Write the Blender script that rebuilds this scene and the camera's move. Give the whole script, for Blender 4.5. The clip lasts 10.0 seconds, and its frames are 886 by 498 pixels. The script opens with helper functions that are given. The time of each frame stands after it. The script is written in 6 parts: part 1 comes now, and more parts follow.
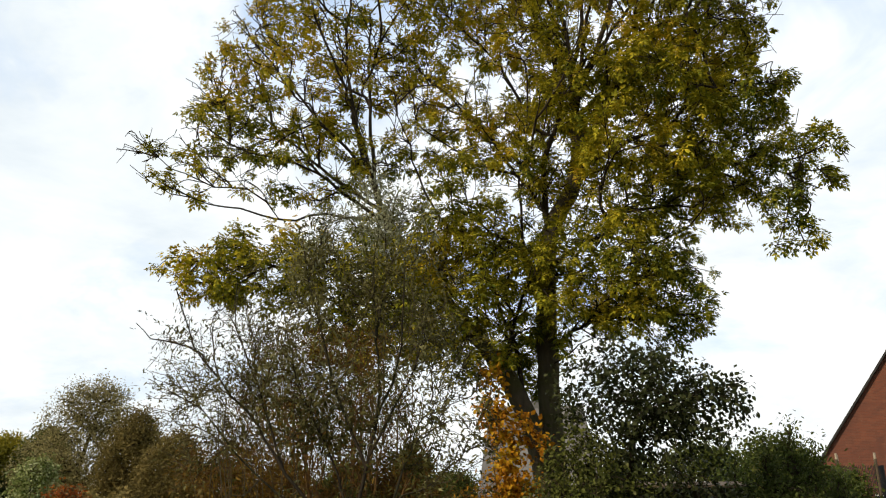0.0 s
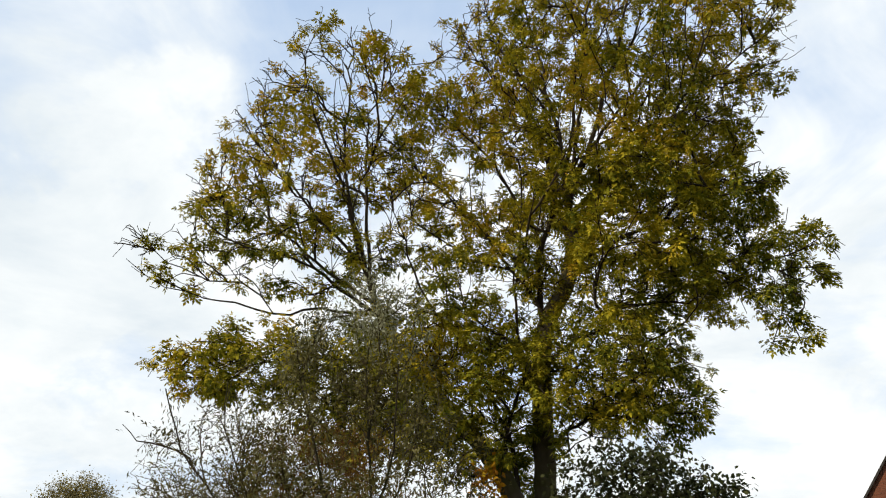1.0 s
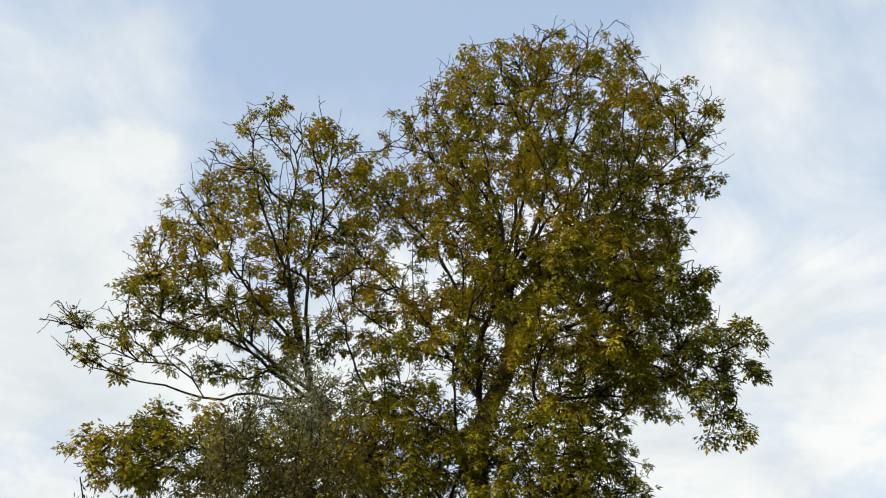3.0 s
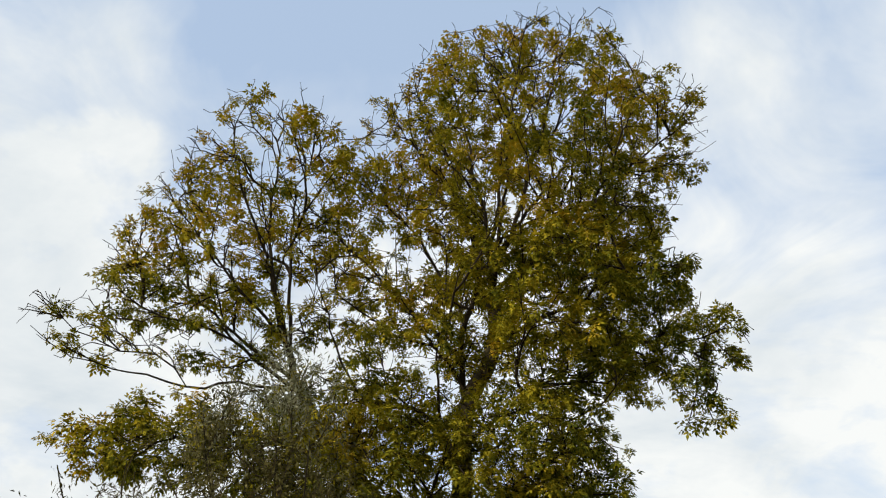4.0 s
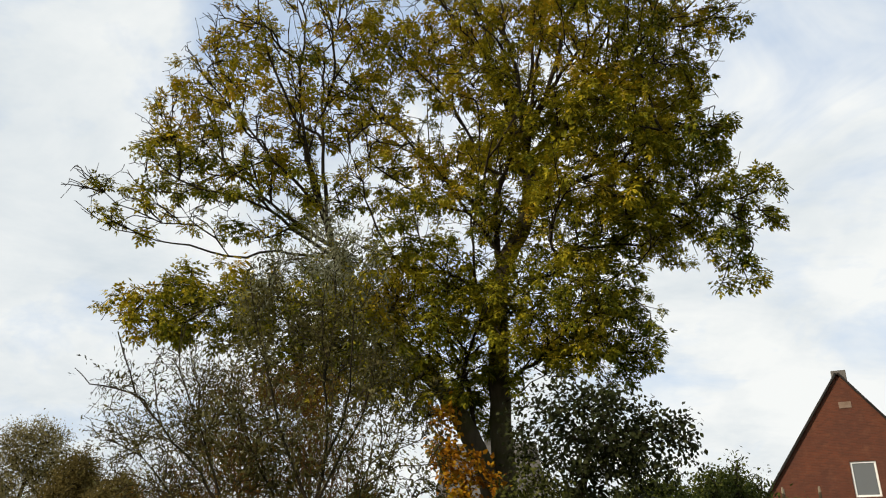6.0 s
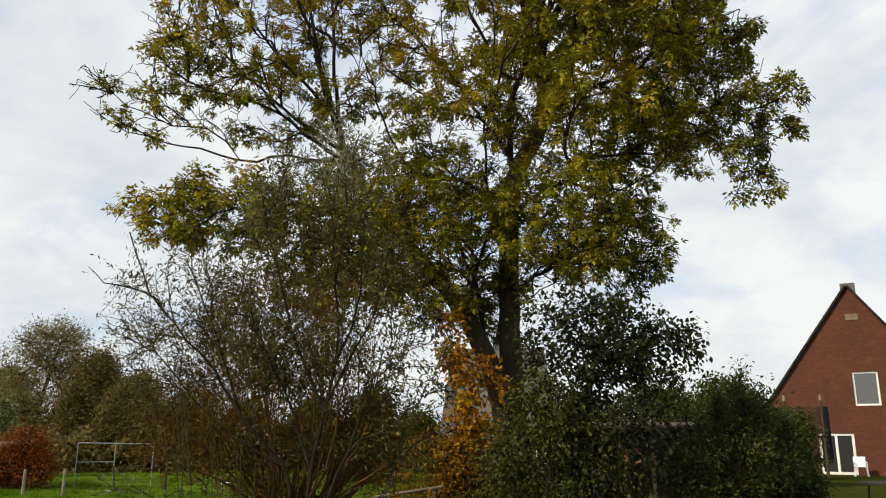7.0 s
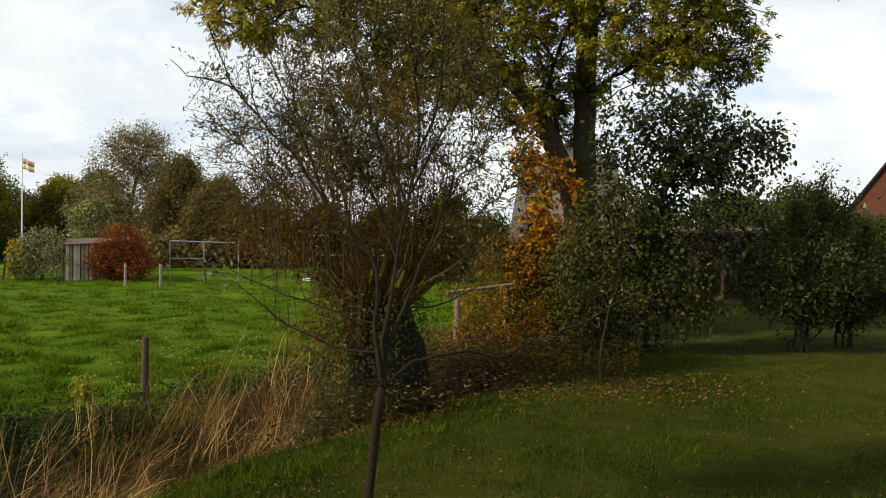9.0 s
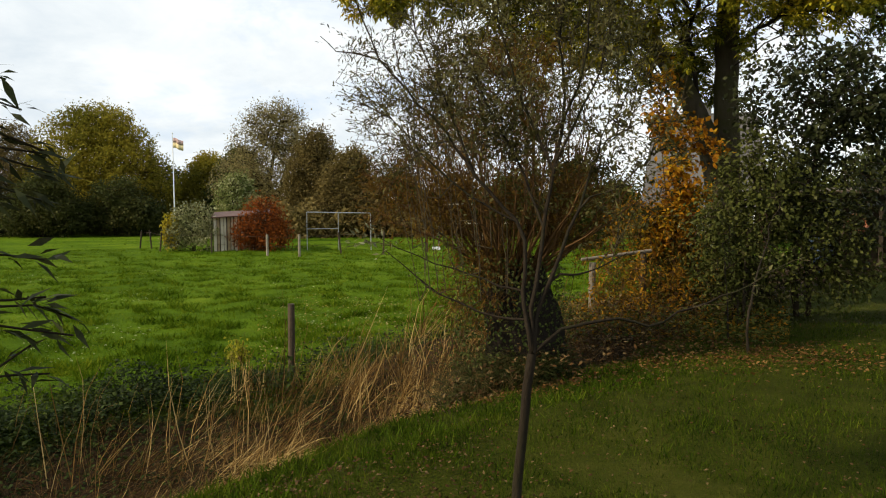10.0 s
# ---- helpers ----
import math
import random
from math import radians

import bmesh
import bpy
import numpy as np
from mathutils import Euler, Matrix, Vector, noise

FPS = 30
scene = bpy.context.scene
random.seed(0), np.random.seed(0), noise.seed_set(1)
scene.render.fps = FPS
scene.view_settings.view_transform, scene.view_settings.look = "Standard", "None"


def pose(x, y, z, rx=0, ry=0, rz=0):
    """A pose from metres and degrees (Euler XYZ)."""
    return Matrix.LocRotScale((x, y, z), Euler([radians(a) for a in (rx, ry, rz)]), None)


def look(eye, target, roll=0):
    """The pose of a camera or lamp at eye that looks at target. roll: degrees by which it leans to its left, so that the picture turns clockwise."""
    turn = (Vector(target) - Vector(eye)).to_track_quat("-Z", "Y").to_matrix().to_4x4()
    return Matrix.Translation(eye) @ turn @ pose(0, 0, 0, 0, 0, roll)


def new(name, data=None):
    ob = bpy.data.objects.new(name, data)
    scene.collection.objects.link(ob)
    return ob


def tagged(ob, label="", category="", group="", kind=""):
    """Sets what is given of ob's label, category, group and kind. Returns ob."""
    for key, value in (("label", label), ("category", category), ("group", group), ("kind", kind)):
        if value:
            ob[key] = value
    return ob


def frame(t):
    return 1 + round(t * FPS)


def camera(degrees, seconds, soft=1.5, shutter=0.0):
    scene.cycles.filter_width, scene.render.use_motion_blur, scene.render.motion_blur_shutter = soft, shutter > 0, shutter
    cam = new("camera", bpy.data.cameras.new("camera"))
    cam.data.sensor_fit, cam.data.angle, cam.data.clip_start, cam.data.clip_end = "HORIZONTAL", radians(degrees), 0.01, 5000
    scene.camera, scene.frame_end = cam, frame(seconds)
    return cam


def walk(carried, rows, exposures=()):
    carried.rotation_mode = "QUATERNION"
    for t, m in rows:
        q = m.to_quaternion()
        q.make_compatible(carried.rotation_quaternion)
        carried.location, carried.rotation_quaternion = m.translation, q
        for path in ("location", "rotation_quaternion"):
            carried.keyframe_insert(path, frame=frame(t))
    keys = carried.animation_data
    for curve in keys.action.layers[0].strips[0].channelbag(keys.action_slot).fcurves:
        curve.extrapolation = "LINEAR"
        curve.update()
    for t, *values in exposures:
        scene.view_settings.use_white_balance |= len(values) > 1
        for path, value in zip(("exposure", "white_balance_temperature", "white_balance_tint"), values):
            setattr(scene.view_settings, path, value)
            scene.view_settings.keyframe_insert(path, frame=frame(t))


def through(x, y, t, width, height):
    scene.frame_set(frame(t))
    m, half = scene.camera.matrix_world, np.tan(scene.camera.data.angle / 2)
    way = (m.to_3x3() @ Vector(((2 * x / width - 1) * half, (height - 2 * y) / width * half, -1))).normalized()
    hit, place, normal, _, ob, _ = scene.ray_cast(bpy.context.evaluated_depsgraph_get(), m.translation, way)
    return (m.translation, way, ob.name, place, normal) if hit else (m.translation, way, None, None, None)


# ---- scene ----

# The camera: held in the hand at standing height, tilted up over the tree and down again.
PATH = (
    # seconds, x, y, z, yaw to the left, pitch up, roll
    (0, 0.000, -0.000, 1.600, 0.00, 17.75, 0.00),
    (0.5, 0.001, -0.004, 1.617, -0.20, 21.01, 0.05),
    (1, 0.004, -0.012, 1.631, -0.38, 24.74, 0.16),
    (1.5, 0.017, -0.047, 1.606, -0.59, 28.12, 0.56),
    (2, 0.023, -0.039, 1.620, -1.19, 30.24, 0.81),
    (2.5, 0.012, -0.030, 1.636, -3.61, 31.32, 0.43),
    (4, 0.045, -0.019, 1.628, -6.61, 30.37, -1.04),
    (4.5, 0.035, -0.039, 1.611, -6.81, 29.26, -1.87),
    (5, 0.019, -0.018, 1.613, -5.84, 28.03, -2.27),
    (5.5, 0.016, -0.022, 1.629, -4.30, 24.24, -1.63),
    (7, 0.022, 0.016, 1.623, -2.75, 13.49, 0.02),
    (7.5, 0.007, 0.038, 1.601, -0.06, 9.57, 0.09),
    (8, -0.008, 0.075, 1.573, 1.80, 5.49, 0.72),
    (8.5, -0.017, 0.087, 1.563, 2.04, 1.35, 1.04),
    (9, -0.034, 0.048, 1.567, 2.35, -1.03, 0.78),
    (9.5, -0.077, 0.041, 1.571, 6.65, -2.47, 0.19),
    (10, -0.125, 0.035, 1.567, 11.85, -3.50, -0.38),
)


def held(x, y, z, yaw, pitch, roll):
    a, b = radians(yaw), radians(pitch)
    ahead = Vector((-math.sin(a) * math.cos(b), math.cos(a) * math.cos(b), math.sin(b)))
    eye = Vector((x, y, z))
    return look(eye, eye + ahead, roll)


cam = camera(60.37, 10.0, soft=1.1)
walk(cam, [(t, held(*row)) for t, *row in PATH], [(0.0, 0.22), (1.0, 0.13), (1.5, 0.06), (2.5, -0.05), (5.0, -0.05), (7.0, -0.1), (8.0, -0.06), (9.0, 0.08), (10.0, 0.16)])

# ---- sky and sun ----
SUN_BEARING, SUN_HEIGHT = -118.0, 34.0
world = bpy.data.worlds.new("sky")
scene.world = world
world.use_nodes = True


class Nodes:
    """A short way to write node trees."""

    def __init__(self, tree):
        self.tree = tree
        tree.nodes.clear()

    def add(self, kind, inputs=None):
        node = self.tree.nodes.new(kind)
        for key, value in (inputs or {}).items():
            if isinstance(value, bpy.types.NodeSocket):
                self.tree.links.new(value, node.inputs[key])
            else:
                socket = node.inputs[key]
                socket.default_value = (*value, 1) if socket.type == "RGBA" and len(value) == 3 else value
        return node

    def math(self, op, a, b=0.0, c=0.0):
        node = self.add("ShaderNodeMath", {0: a, 1: b, 2: c})
        node.operation = op
        return node.outputs[0]

    def ramp(self, fac, *stops):
        node = self.add("ShaderNodeValToRGB", {"Fac": fac})
        ends = node.color_ramp.elements
        while len(ends) < len(stops):
            ends.new(0.5)
        for end, (place, colour) in zip(ends, stops):
            end.position = place
            end.color = (*colour, 1) if isinstance(colour, tuple) else (colour, colour, colour, 1)
        return node.outputs["Color"]

    def mix(self, fac, a, b, blend="MIX"):
        node = self.add("ShaderNodeMix")
        node.data_type, node.blend_type = "RGBA", blend
        for n, value in ((0, fac), (6, a), (7, b)):
            if isinstance(value, bpy.types.NodeSocket):
                self.tree.links.new(value, node.inputs[n])
            else:
                node.inputs[n].default_value = (*value, 1) if isinstance(value, tuple) and len(value) == 3 else value
        return node.outputs[2]

    def noise(self, vector, scale, detail=4.0, rough=0.55, distortion=0.0):
        return self.add("ShaderNodeTexNoise", {"Vector": vector, "Scale": scale, "Detail": detail, "Roughness": rough, "Distortion": distortion}).outputs["Fac"]


w = Nodes(world.node_tree)
way = w.add("ShaderNodeTexCoord").outputs["Generated"]
split = w.add("ShaderNodeSeparateXYZ", {0: way})
rise = w.math("MAXIMUM", split.outputs["Z"], 0.0)
over = w.math("ADD", rise, 0.35)
flat = w.add("ShaderNodeCombineXYZ", {0: w.math("DIVIDE", split.outputs["X"], over), 1: w.math("DIVIDE", split.outputs["Y"], over), 2: 3.7})
sky = w.add("ShaderNodeTexSky")
sky.sky_type, sky.sun_disc, sky.air_density, sky.dust_density = "NISHITA", False, 1.0, 1.5
sky.sun_elevation, sky.sun_rotation = radians(SUN_HEIGHT), radians(SUN_BEARING)
clouds = w.noise(flat.outputs[0], 1.35, 6.0, 0.52, 0.35)
wisps = w.noise(flat.outputs[0], 4.0, 5.0, 0.6, 0.6)
ragged = w.add("ShaderNodeVectorMath", {0: w.add("ShaderNodeTexNoise", {"Vector": way, "Scale": 5.0, "Detail": 5.0, "Roughness": 0.6}).outputs["Color"], 1: (0.5, 0.5, 0.5)})
ragged.operation = "SUBTRACT"
drawn = w.add("ShaderNodeVectorMath", {0: ragged.outputs[0], 1: (0.22, 0.22, 0.22), 2: way})
drawn.operation = "MULTIPLY_ADD"
drawn = w.add("ShaderNodeVectorMath", {0: drawn.outputs[0]})
drawn.operation = "NORMALIZE"


def cloud(bearing, height, reach, weight, prior):
    """A bank of cloud by bearing, height and reach in degrees, with a ragged edge, added to the cover so far."""
    a, e = radians(bearing), radians(height)
    near = w.add("ShaderNodeVectorMath", {0: drawn.outputs[0], 1: (math.sin(a) * math.cos(e), math.cos(a) * math.cos(e), math.sin(e))})
    near.operation = "DOT_PRODUCT"
    bank = w.add("ShaderNodeMapRange", {"Value": near.outputs["Value"], "From Min": math.cos(radians(reach)), "From Max": math.cos(radians(reach * 0.25)), "To Min": 0.0, "To Max": weight})
    bank.interpolation_type = "SMOOTHSTEP"
    return w.math("ADD", prior, bank.outputs[0])


cover = w.math("ADD", clouds, w.math("MULTIPLY", w.math("SUBTRACT", wisps, 0.5), 0.55))
cover = w.math("ADD", cover, w.math("MULTIPLY", w.math("SUBTRACT", 0.48, rise), 0.66))
cover = cloud(-29.0, 37.5, 11.0, 0.13, cover)
cover = cloud(-23.0, 32.0, 6.0, 0.15, cover)
cover = cloud(-23.0, 46.5, 7.0, 0.11, cover)
cover = cloud(40.0, 38.0, 15.0, 0.12, cover)
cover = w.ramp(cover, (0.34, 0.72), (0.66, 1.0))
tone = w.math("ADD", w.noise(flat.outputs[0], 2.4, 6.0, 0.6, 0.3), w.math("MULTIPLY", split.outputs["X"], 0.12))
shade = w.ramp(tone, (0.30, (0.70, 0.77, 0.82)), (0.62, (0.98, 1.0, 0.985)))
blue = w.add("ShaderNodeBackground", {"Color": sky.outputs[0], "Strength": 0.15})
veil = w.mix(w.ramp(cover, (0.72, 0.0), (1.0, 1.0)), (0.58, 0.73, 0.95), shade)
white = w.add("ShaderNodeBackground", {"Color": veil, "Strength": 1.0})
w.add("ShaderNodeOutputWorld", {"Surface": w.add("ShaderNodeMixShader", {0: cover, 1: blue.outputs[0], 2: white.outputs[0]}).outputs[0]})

sun = new("sun", bpy.data.lights.new("sun", "SUN"))
sun.data.energy, sun.data.angle, sun.data.color = 5.0, radians(4), (1.0, 0.87, 0.66)
b, h = radians(SUN_BEARING), radians(SUN_HEIGHT)
sun.matrix_world = look((math.sin(b) * math.cos(h) * 50, math.cos(b) * math.cos(h) * 50, math.sin(h) * 50), (0, 0, 0))

# ---- materials ----


def material(name):
    made = bpy.data.materials.new(name)
    made.use_nodes = True
    return made, Nodes(made.node_tree)


def finish(n, shader):
    n.add("ShaderNodeOutputMaterial", {"Surface": shader})


def principled(n, colour, rough=0.7, bump=None, strength=0.4, distance=0.01, **more):
    inputs = {"Base Color": colour, "Roughness": rough, **more}
    if bump is not None:
        inputs["Normal"] = n.add("ShaderNodeBump", {"Strength": strength, "Distance": distance, "Height": bump}).outputs[0]
    return n.add("ShaderNodeBsdfPrincipled", inputs).outputs[0]


def leaf_material(name, stops, scale=0.5, through=0.45, rough=0.6, spread=0.35, turn=None):
    """Leaves: a drift of hue through the crown, with each leaf a little apart; light passes through.
    turn: how the hue drifts sideways and upwards, with crown light and shade put into it, and the height where it does
    not."""
    made, n = material(name)
    place = n.add("ShaderNodeTexCoord").outputs["Object"]
    own = n.add("ShaderNodeNewGeometry").outputs["Random Per Island"]
    drift = n.noise(place, scale, 2.0)
    hue = n.math("ADD", n.math("MULTIPLY", n.math("SUBTRACT", drift, 0.5), 1.5), n.math("ADD", 0.5, n.math("MULTIPLY", n.math("SUBTRACT", own, 0.5), spread * 2)))
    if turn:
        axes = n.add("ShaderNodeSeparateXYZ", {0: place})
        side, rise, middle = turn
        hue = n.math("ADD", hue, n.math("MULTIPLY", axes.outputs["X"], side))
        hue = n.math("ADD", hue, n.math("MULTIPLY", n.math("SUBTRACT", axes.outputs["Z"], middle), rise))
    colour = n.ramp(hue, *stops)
    fleck = n.noise(place, 60.0, 2.0)
    colour = n.mix(n.math("MULTIPLY", fleck, 0.35), colour, (0.05, 0.035, 0.015))
    face = principled(n, colour, rough, fleck, 0.3, 0.002, **{"Specular IOR Level": 0.05})
    back = n.add("ShaderNodeBsdfTranslucent", {"Color": colour}).outputs[0]
    finish(n, n.add("ShaderNodeMixShader", {0: through, 1: face, 2: back}).outputs[0])
    return made


def bark_material(name, dark, light, moss=None, scale=7.0, stretch=0.25, depth=0.02):
    made, n = material(name)
    place = n.add("ShaderNodeTexCoord").outputs["Object"]
    drawn = n.add("ShaderNodeMapping", {"Vector": place, "Scale": (1, 1, stretch)}).outputs[0]
    ridges = n.noise(drawn, scale, 6.0, 0.65, 0.4)
    colour = n.mix(ridges, dark, light)
    if moss:
        patch = n.ramp(n.noise(place, 1.7, 5.0, 0.6), (0.46, 0.0), (0.6, 0.8))
        colour = n.mix(patch, colour, moss)
    grain = n.noise(drawn, scale * 5, 4.0)
    finish(n, principled(n, colour, 0.88, n.math("ADD", ridges, n.math("MULTIPLY", grain, 0.35)), 1.0, depth, **{"Specular IOR Level": 0.05}))
    return made


def mottled(name, dark, light, scale=3.0, fine=40.0, rough=0.85, depth=0.01, metallic=0.0):
    made, n = material(name)
    place = n.add("ShaderNodeTexCoord").outputs["Object"]
    broad, grain = n.noise(place, scale, 5.0, 0.6), n.noise(place, fine, 5.0, 0.6)
    both = n.math("ADD", n.math("MULTIPLY", broad, 0.6), n.math("MULTIPLY", grain, 0.4))
    own = n.add("ShaderNodeObjectInfo").outputs["Random"]
    both = n.math("ADD", both, n.math("MULTIPLY", n.math("SUBTRACT", own, 0.5), 0.18))
    colour = n.ramp(both, (0.32, dark), (0.68, light))
    finish(n, principled(n, colour, rough, grain, 0.5, depth, Metallic=metallic, **{"Specular IOR Level": 0.2}))
    return made


def blades_material(name, stops, through=0.3):
    made, n = material(name)
    place = n.add("ShaderNodeTexCoord").outputs["Object"]
    own = n.add("ShaderNodeNewGeometry").outputs["Random Per Island"]
    drift = n.noise(place, 0.75, 5.0, 0.65)
    hue = n.math("ADD", n.math("MULTIPLY", n.math("SUBTRACT", drift, 0.12), 1.1), n.math("MULTIPLY", n.math("SUBTRACT", own, 0.4), 0.6))
    colour = n.ramp(hue, *stops)
    face = principled(n, colour, 0.7, **{"Specular IOR Level": 0.03})
    finish(n, n.add("ShaderNodeMixShader", {0: through, 1: face, 2: n.add("ShaderNodeBsdfTranslucent", {"Color": colour}).outputs[0]}).outputs[0])
    return made


# turn paints the shaded lower crown darker green, the lit top and left yellower
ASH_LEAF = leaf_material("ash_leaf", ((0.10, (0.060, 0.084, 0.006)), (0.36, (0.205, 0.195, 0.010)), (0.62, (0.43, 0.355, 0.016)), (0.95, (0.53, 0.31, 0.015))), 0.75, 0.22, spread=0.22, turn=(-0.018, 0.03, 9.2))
WILLOW_LEAF = leaf_material("willow_leaf", ((0.1, (0.036, 0.034, 0.008)), (0.5, (0.088, 0.078, 0.018)), (0.9, (0.21, 0.19, 0.075))), 1.6, 0.35)
SILVER_LEAF = leaf_material("silver_leaf", ((0.1, (0.07, 0.075, 0.035)), (0.5, (0.17, 0.17, 0.09)), (0.9, (0.34, 0.34, 0.21))), 1.6, 0.35)
POLLARD_LEAF = leaf_material("pollard_leaf", ((0.1, (0.042, 0.028, 0.005)), (0.5, (0.125, 0.06, 0.008)), (0.9, (0.2, 0.12, 0.014))), 0.9, 0.35)
MAPLE_LEAF = leaf_material("orange_leaf", ((0.1, (0.25, 0.088, 0.006)), (0.5, (0.46, 0.20, 0.008)), (0.9, (0.52, 0.335, 0.016))), 1.6, 0.45)
SPINDLE_LEAF = leaf_material("spindle_leaf", ((0.1, (0.05, 0.055, 0.008)), (0.4, (0.16, 0.10, 0.009)), (0.65, (0.36, 0.155, 0.008)), (0.95, (0.46, 0.27, 0.013))), 2.6, 0.4, spread=0.3)
BEECH_LEAF = leaf_material("beech_leaf", ((0.1, (0.045, 0.045, 0.006)), (0.4, (0.13, 0.085, 0.008)), (0.7, (0.28, 0.13, 0.008)), (0.95, (0.44, 0.19, 0.009))), 1.1, 0.4)
DARK_LEAF = leaf_material("dark_leaf", ((0.1, (0.026, 0.036, 0.006)), (0.5, (0.066, 0.076, 0.013)), (0.8, (0.10, 0.105, 0.025)), (0.98, (0.20, 0.20, 0.09))), 2.6, 0.28, 0.55, spread=0.24)
PURPLE_LEAF = leaf_material("dusky_leaf", ((0.1, (0.012, 0.018, 0.006)), (0.6, (0.026, 0.036, 0.011)), (0.95, (0.075, 0.08, 0.03))), 0.9, 0.25, 0.4)
GREEN_LEAF = leaf_material("green_leaf", ((0.1, (0.036, 0.058, 0.011)), (0.6, (0.079, 0.101, 0.018)), (0.95, (0.158, 0.144, 0.029))), 0.6, 0.35)
RED_LEAF = leaf_material("red_leaf", ((0.1, (0.09, 0.024, 0.006)), (0.55, (0.25, 0.062, 0.009)), (0.95, (0.38, 0.11, 0.014))), 0.7, 0.35)
PALE_LEAF = leaf_material("pale_leaf", ((0.1, (0.10, 0.11, 0.035)), (0.5, (0.27, 0.27, 0.11)), (0.9, (0.44, 0.42, 0.22))), 0.7, 0.3)
FAR_GREEN = leaf_material("far_green", ((0.1, (0.043, 0.061, 0.012)), (0.6, (0.086, 0.101, 0.018)), (0.95, (0.144, 0.130, 0.029))), 0.15, 0.3, spread=0.18)
FAR_GOLD = leaf_material("far_gold", ((0.1, (0.13, 0.13, 0.014)), (0.55, (0.3, 0.245, 0.02)), (0.95, (0.44, 0.32, 0.03))), 0.12, 0.35, spread=0.18)
FAR_BROWN = leaf_material("far_brown", ((0.1, (0.08, 0.062, 0.020)), (0.55, (0.18, 0.135, 0.04)), (0.95, (0.30, 0.22, 0.085))), 0.15, 0.35, spread=0.18)
FAR_DARK = leaf_material("far_dark", ((0.1, (0.028, 0.04, 0.009)), (0.6, (0.062, 0.07, 0.015)), (0.95, (0.12, 0.1, 0.024))), 0.15, 0.25, spread=0.18)
FAR_GREY = leaf_material("far_grey", ((0.1, (0.14, 0.115, 0.045)), (0.55, (0.30, 0.25, 0.10)), (0.95, (0.46, 0.39, 0.18))), 0.15, 0.35, spread=0.3)
BUSH_GOLD = leaf_material("bush_gold", ((0.1, (0.24, 0.20, 0.012)), (0.6, (0.46, 0.36, 0.02)), (0.95, (0.55, 0.44, 0.05))), 0.6, 0.4)
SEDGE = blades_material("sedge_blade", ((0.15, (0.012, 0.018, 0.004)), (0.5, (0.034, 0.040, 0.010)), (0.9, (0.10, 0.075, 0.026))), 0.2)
HOLLY_LEAF = leaf_material("holly_leaf", ((0.1, (0.09, 0.12, 0.028)), (0.6, (0.24, 0.265, 0.08)), (0.95, (0.46, 0.46, 0.23))), 0.8, 0.3)
SPRAY_LEAF = leaf_material("spray_leaf", ((0.1, (0.012, 0.017, 0.006)), (0.95, (0.05, 0.062, 0.022))), 2.0, 0.2)
LAUREL_LEAF = leaf_material("laurel_leaf", ((0.1, (0.020, 0.033, 0.006)), (0.55, (0.056, 0.076, 0.014)), (0.92, (0.115, 0.125, 0.036))), 2.2, 0.28, 0.6, spread=0.24)
NETTLE = leaf_material("nettle_leaf", ((0.1, (0.010, 0.022, 0.004)), (0.6, (0.022, 0.042, 0.006)), (0.95, (0.06, 0.085, 0.014))), 0.9, 0.3)
YELLOW_FLOWER = leaf_material("yellow_flower", ((0.1, (0.216, 0.216, 0.014)), (0.9, (0.446, 0.396, 0.029))), 3.0, 0.4)
FALLEN = leaf_material("fallen_leaf", ((0.1, (0.036, 0.017, 0.0050)), (0.6, (0.085, 0.040, 0.011)), (0.95, (0.15, 0.10, 0.04))), 1.2, 0.15, spread=0.6)
LITTER = leaf_material("yellow_litter", ((0.1, (0.12, 0.09, 0.012)), (0.6, (0.26, 0.20, 0.03)), (0.95, (0.42, 0.36, 0.16))), 1.2, 0.15, spread=0.6)
RUST = leaf_material("rust_litter", ((0.1, (0.05, 0.022, 0.005)), (0.55, (0.11, 0.046, 0.009)), (0.95, (0.19, 0.10, 0.028))), 1.2, 0.15, spread=0.6)
SPECK = leaf_material("pale_speck", ((0.1, (0.20, 0.24, 0.09)), (0.9, (0.38, 0.41, 0.20))), 1.2, 0.2)
ASH_BARK = bark_material("ash_bark", (0.024, 0.020, 0.013), (0.11, 0.088, 0.054), (0.046, 0.045, 0.014), 9.0, 0.2, 0.03)
TWIG_BARK = bark_material("twig_bark", (0.014, 0.011, 0.007), (0.050, 0.038, 0.023), None, 22.0)
WILLOW_BARK = bark_material("willow_bark", (0.006, 0.0045, 0.003), (0.038, 0.028, 0.017), (0.026, 0.026, 0.010), 38.0, 0.25, 0.012)
WHIP_BARK = bark_material("whip_bark", (0.026, 0.020, 0.011), (0.085, 0.066, 0.036), None, 30.0)
SHOOT_BARK = bark_material("shoot_bark", (0.042, 0.023, 0.009), (0.14, 0.074, 0.026), None, 24.0)
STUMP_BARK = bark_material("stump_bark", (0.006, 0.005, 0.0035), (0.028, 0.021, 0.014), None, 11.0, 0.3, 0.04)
OLD_STRAW = blades_material("old_reed", ((0.15, (0.018, 0.010, 0.003)), (0.5, (0.075, 0.042, 0.012)), (0.9, (0.26, 0.165, 0.065))), 0.2)
STRAW = blades_material("dry_reed", ((0.15, (0.040, 0.020, 0.006)), (0.5, (0.20, 0.115, 0.032)), (0.85, (0.54, 0.38, 0.145))), 0.2)
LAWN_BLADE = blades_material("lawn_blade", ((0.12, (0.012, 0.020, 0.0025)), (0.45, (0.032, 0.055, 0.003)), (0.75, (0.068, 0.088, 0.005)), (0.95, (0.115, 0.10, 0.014))))
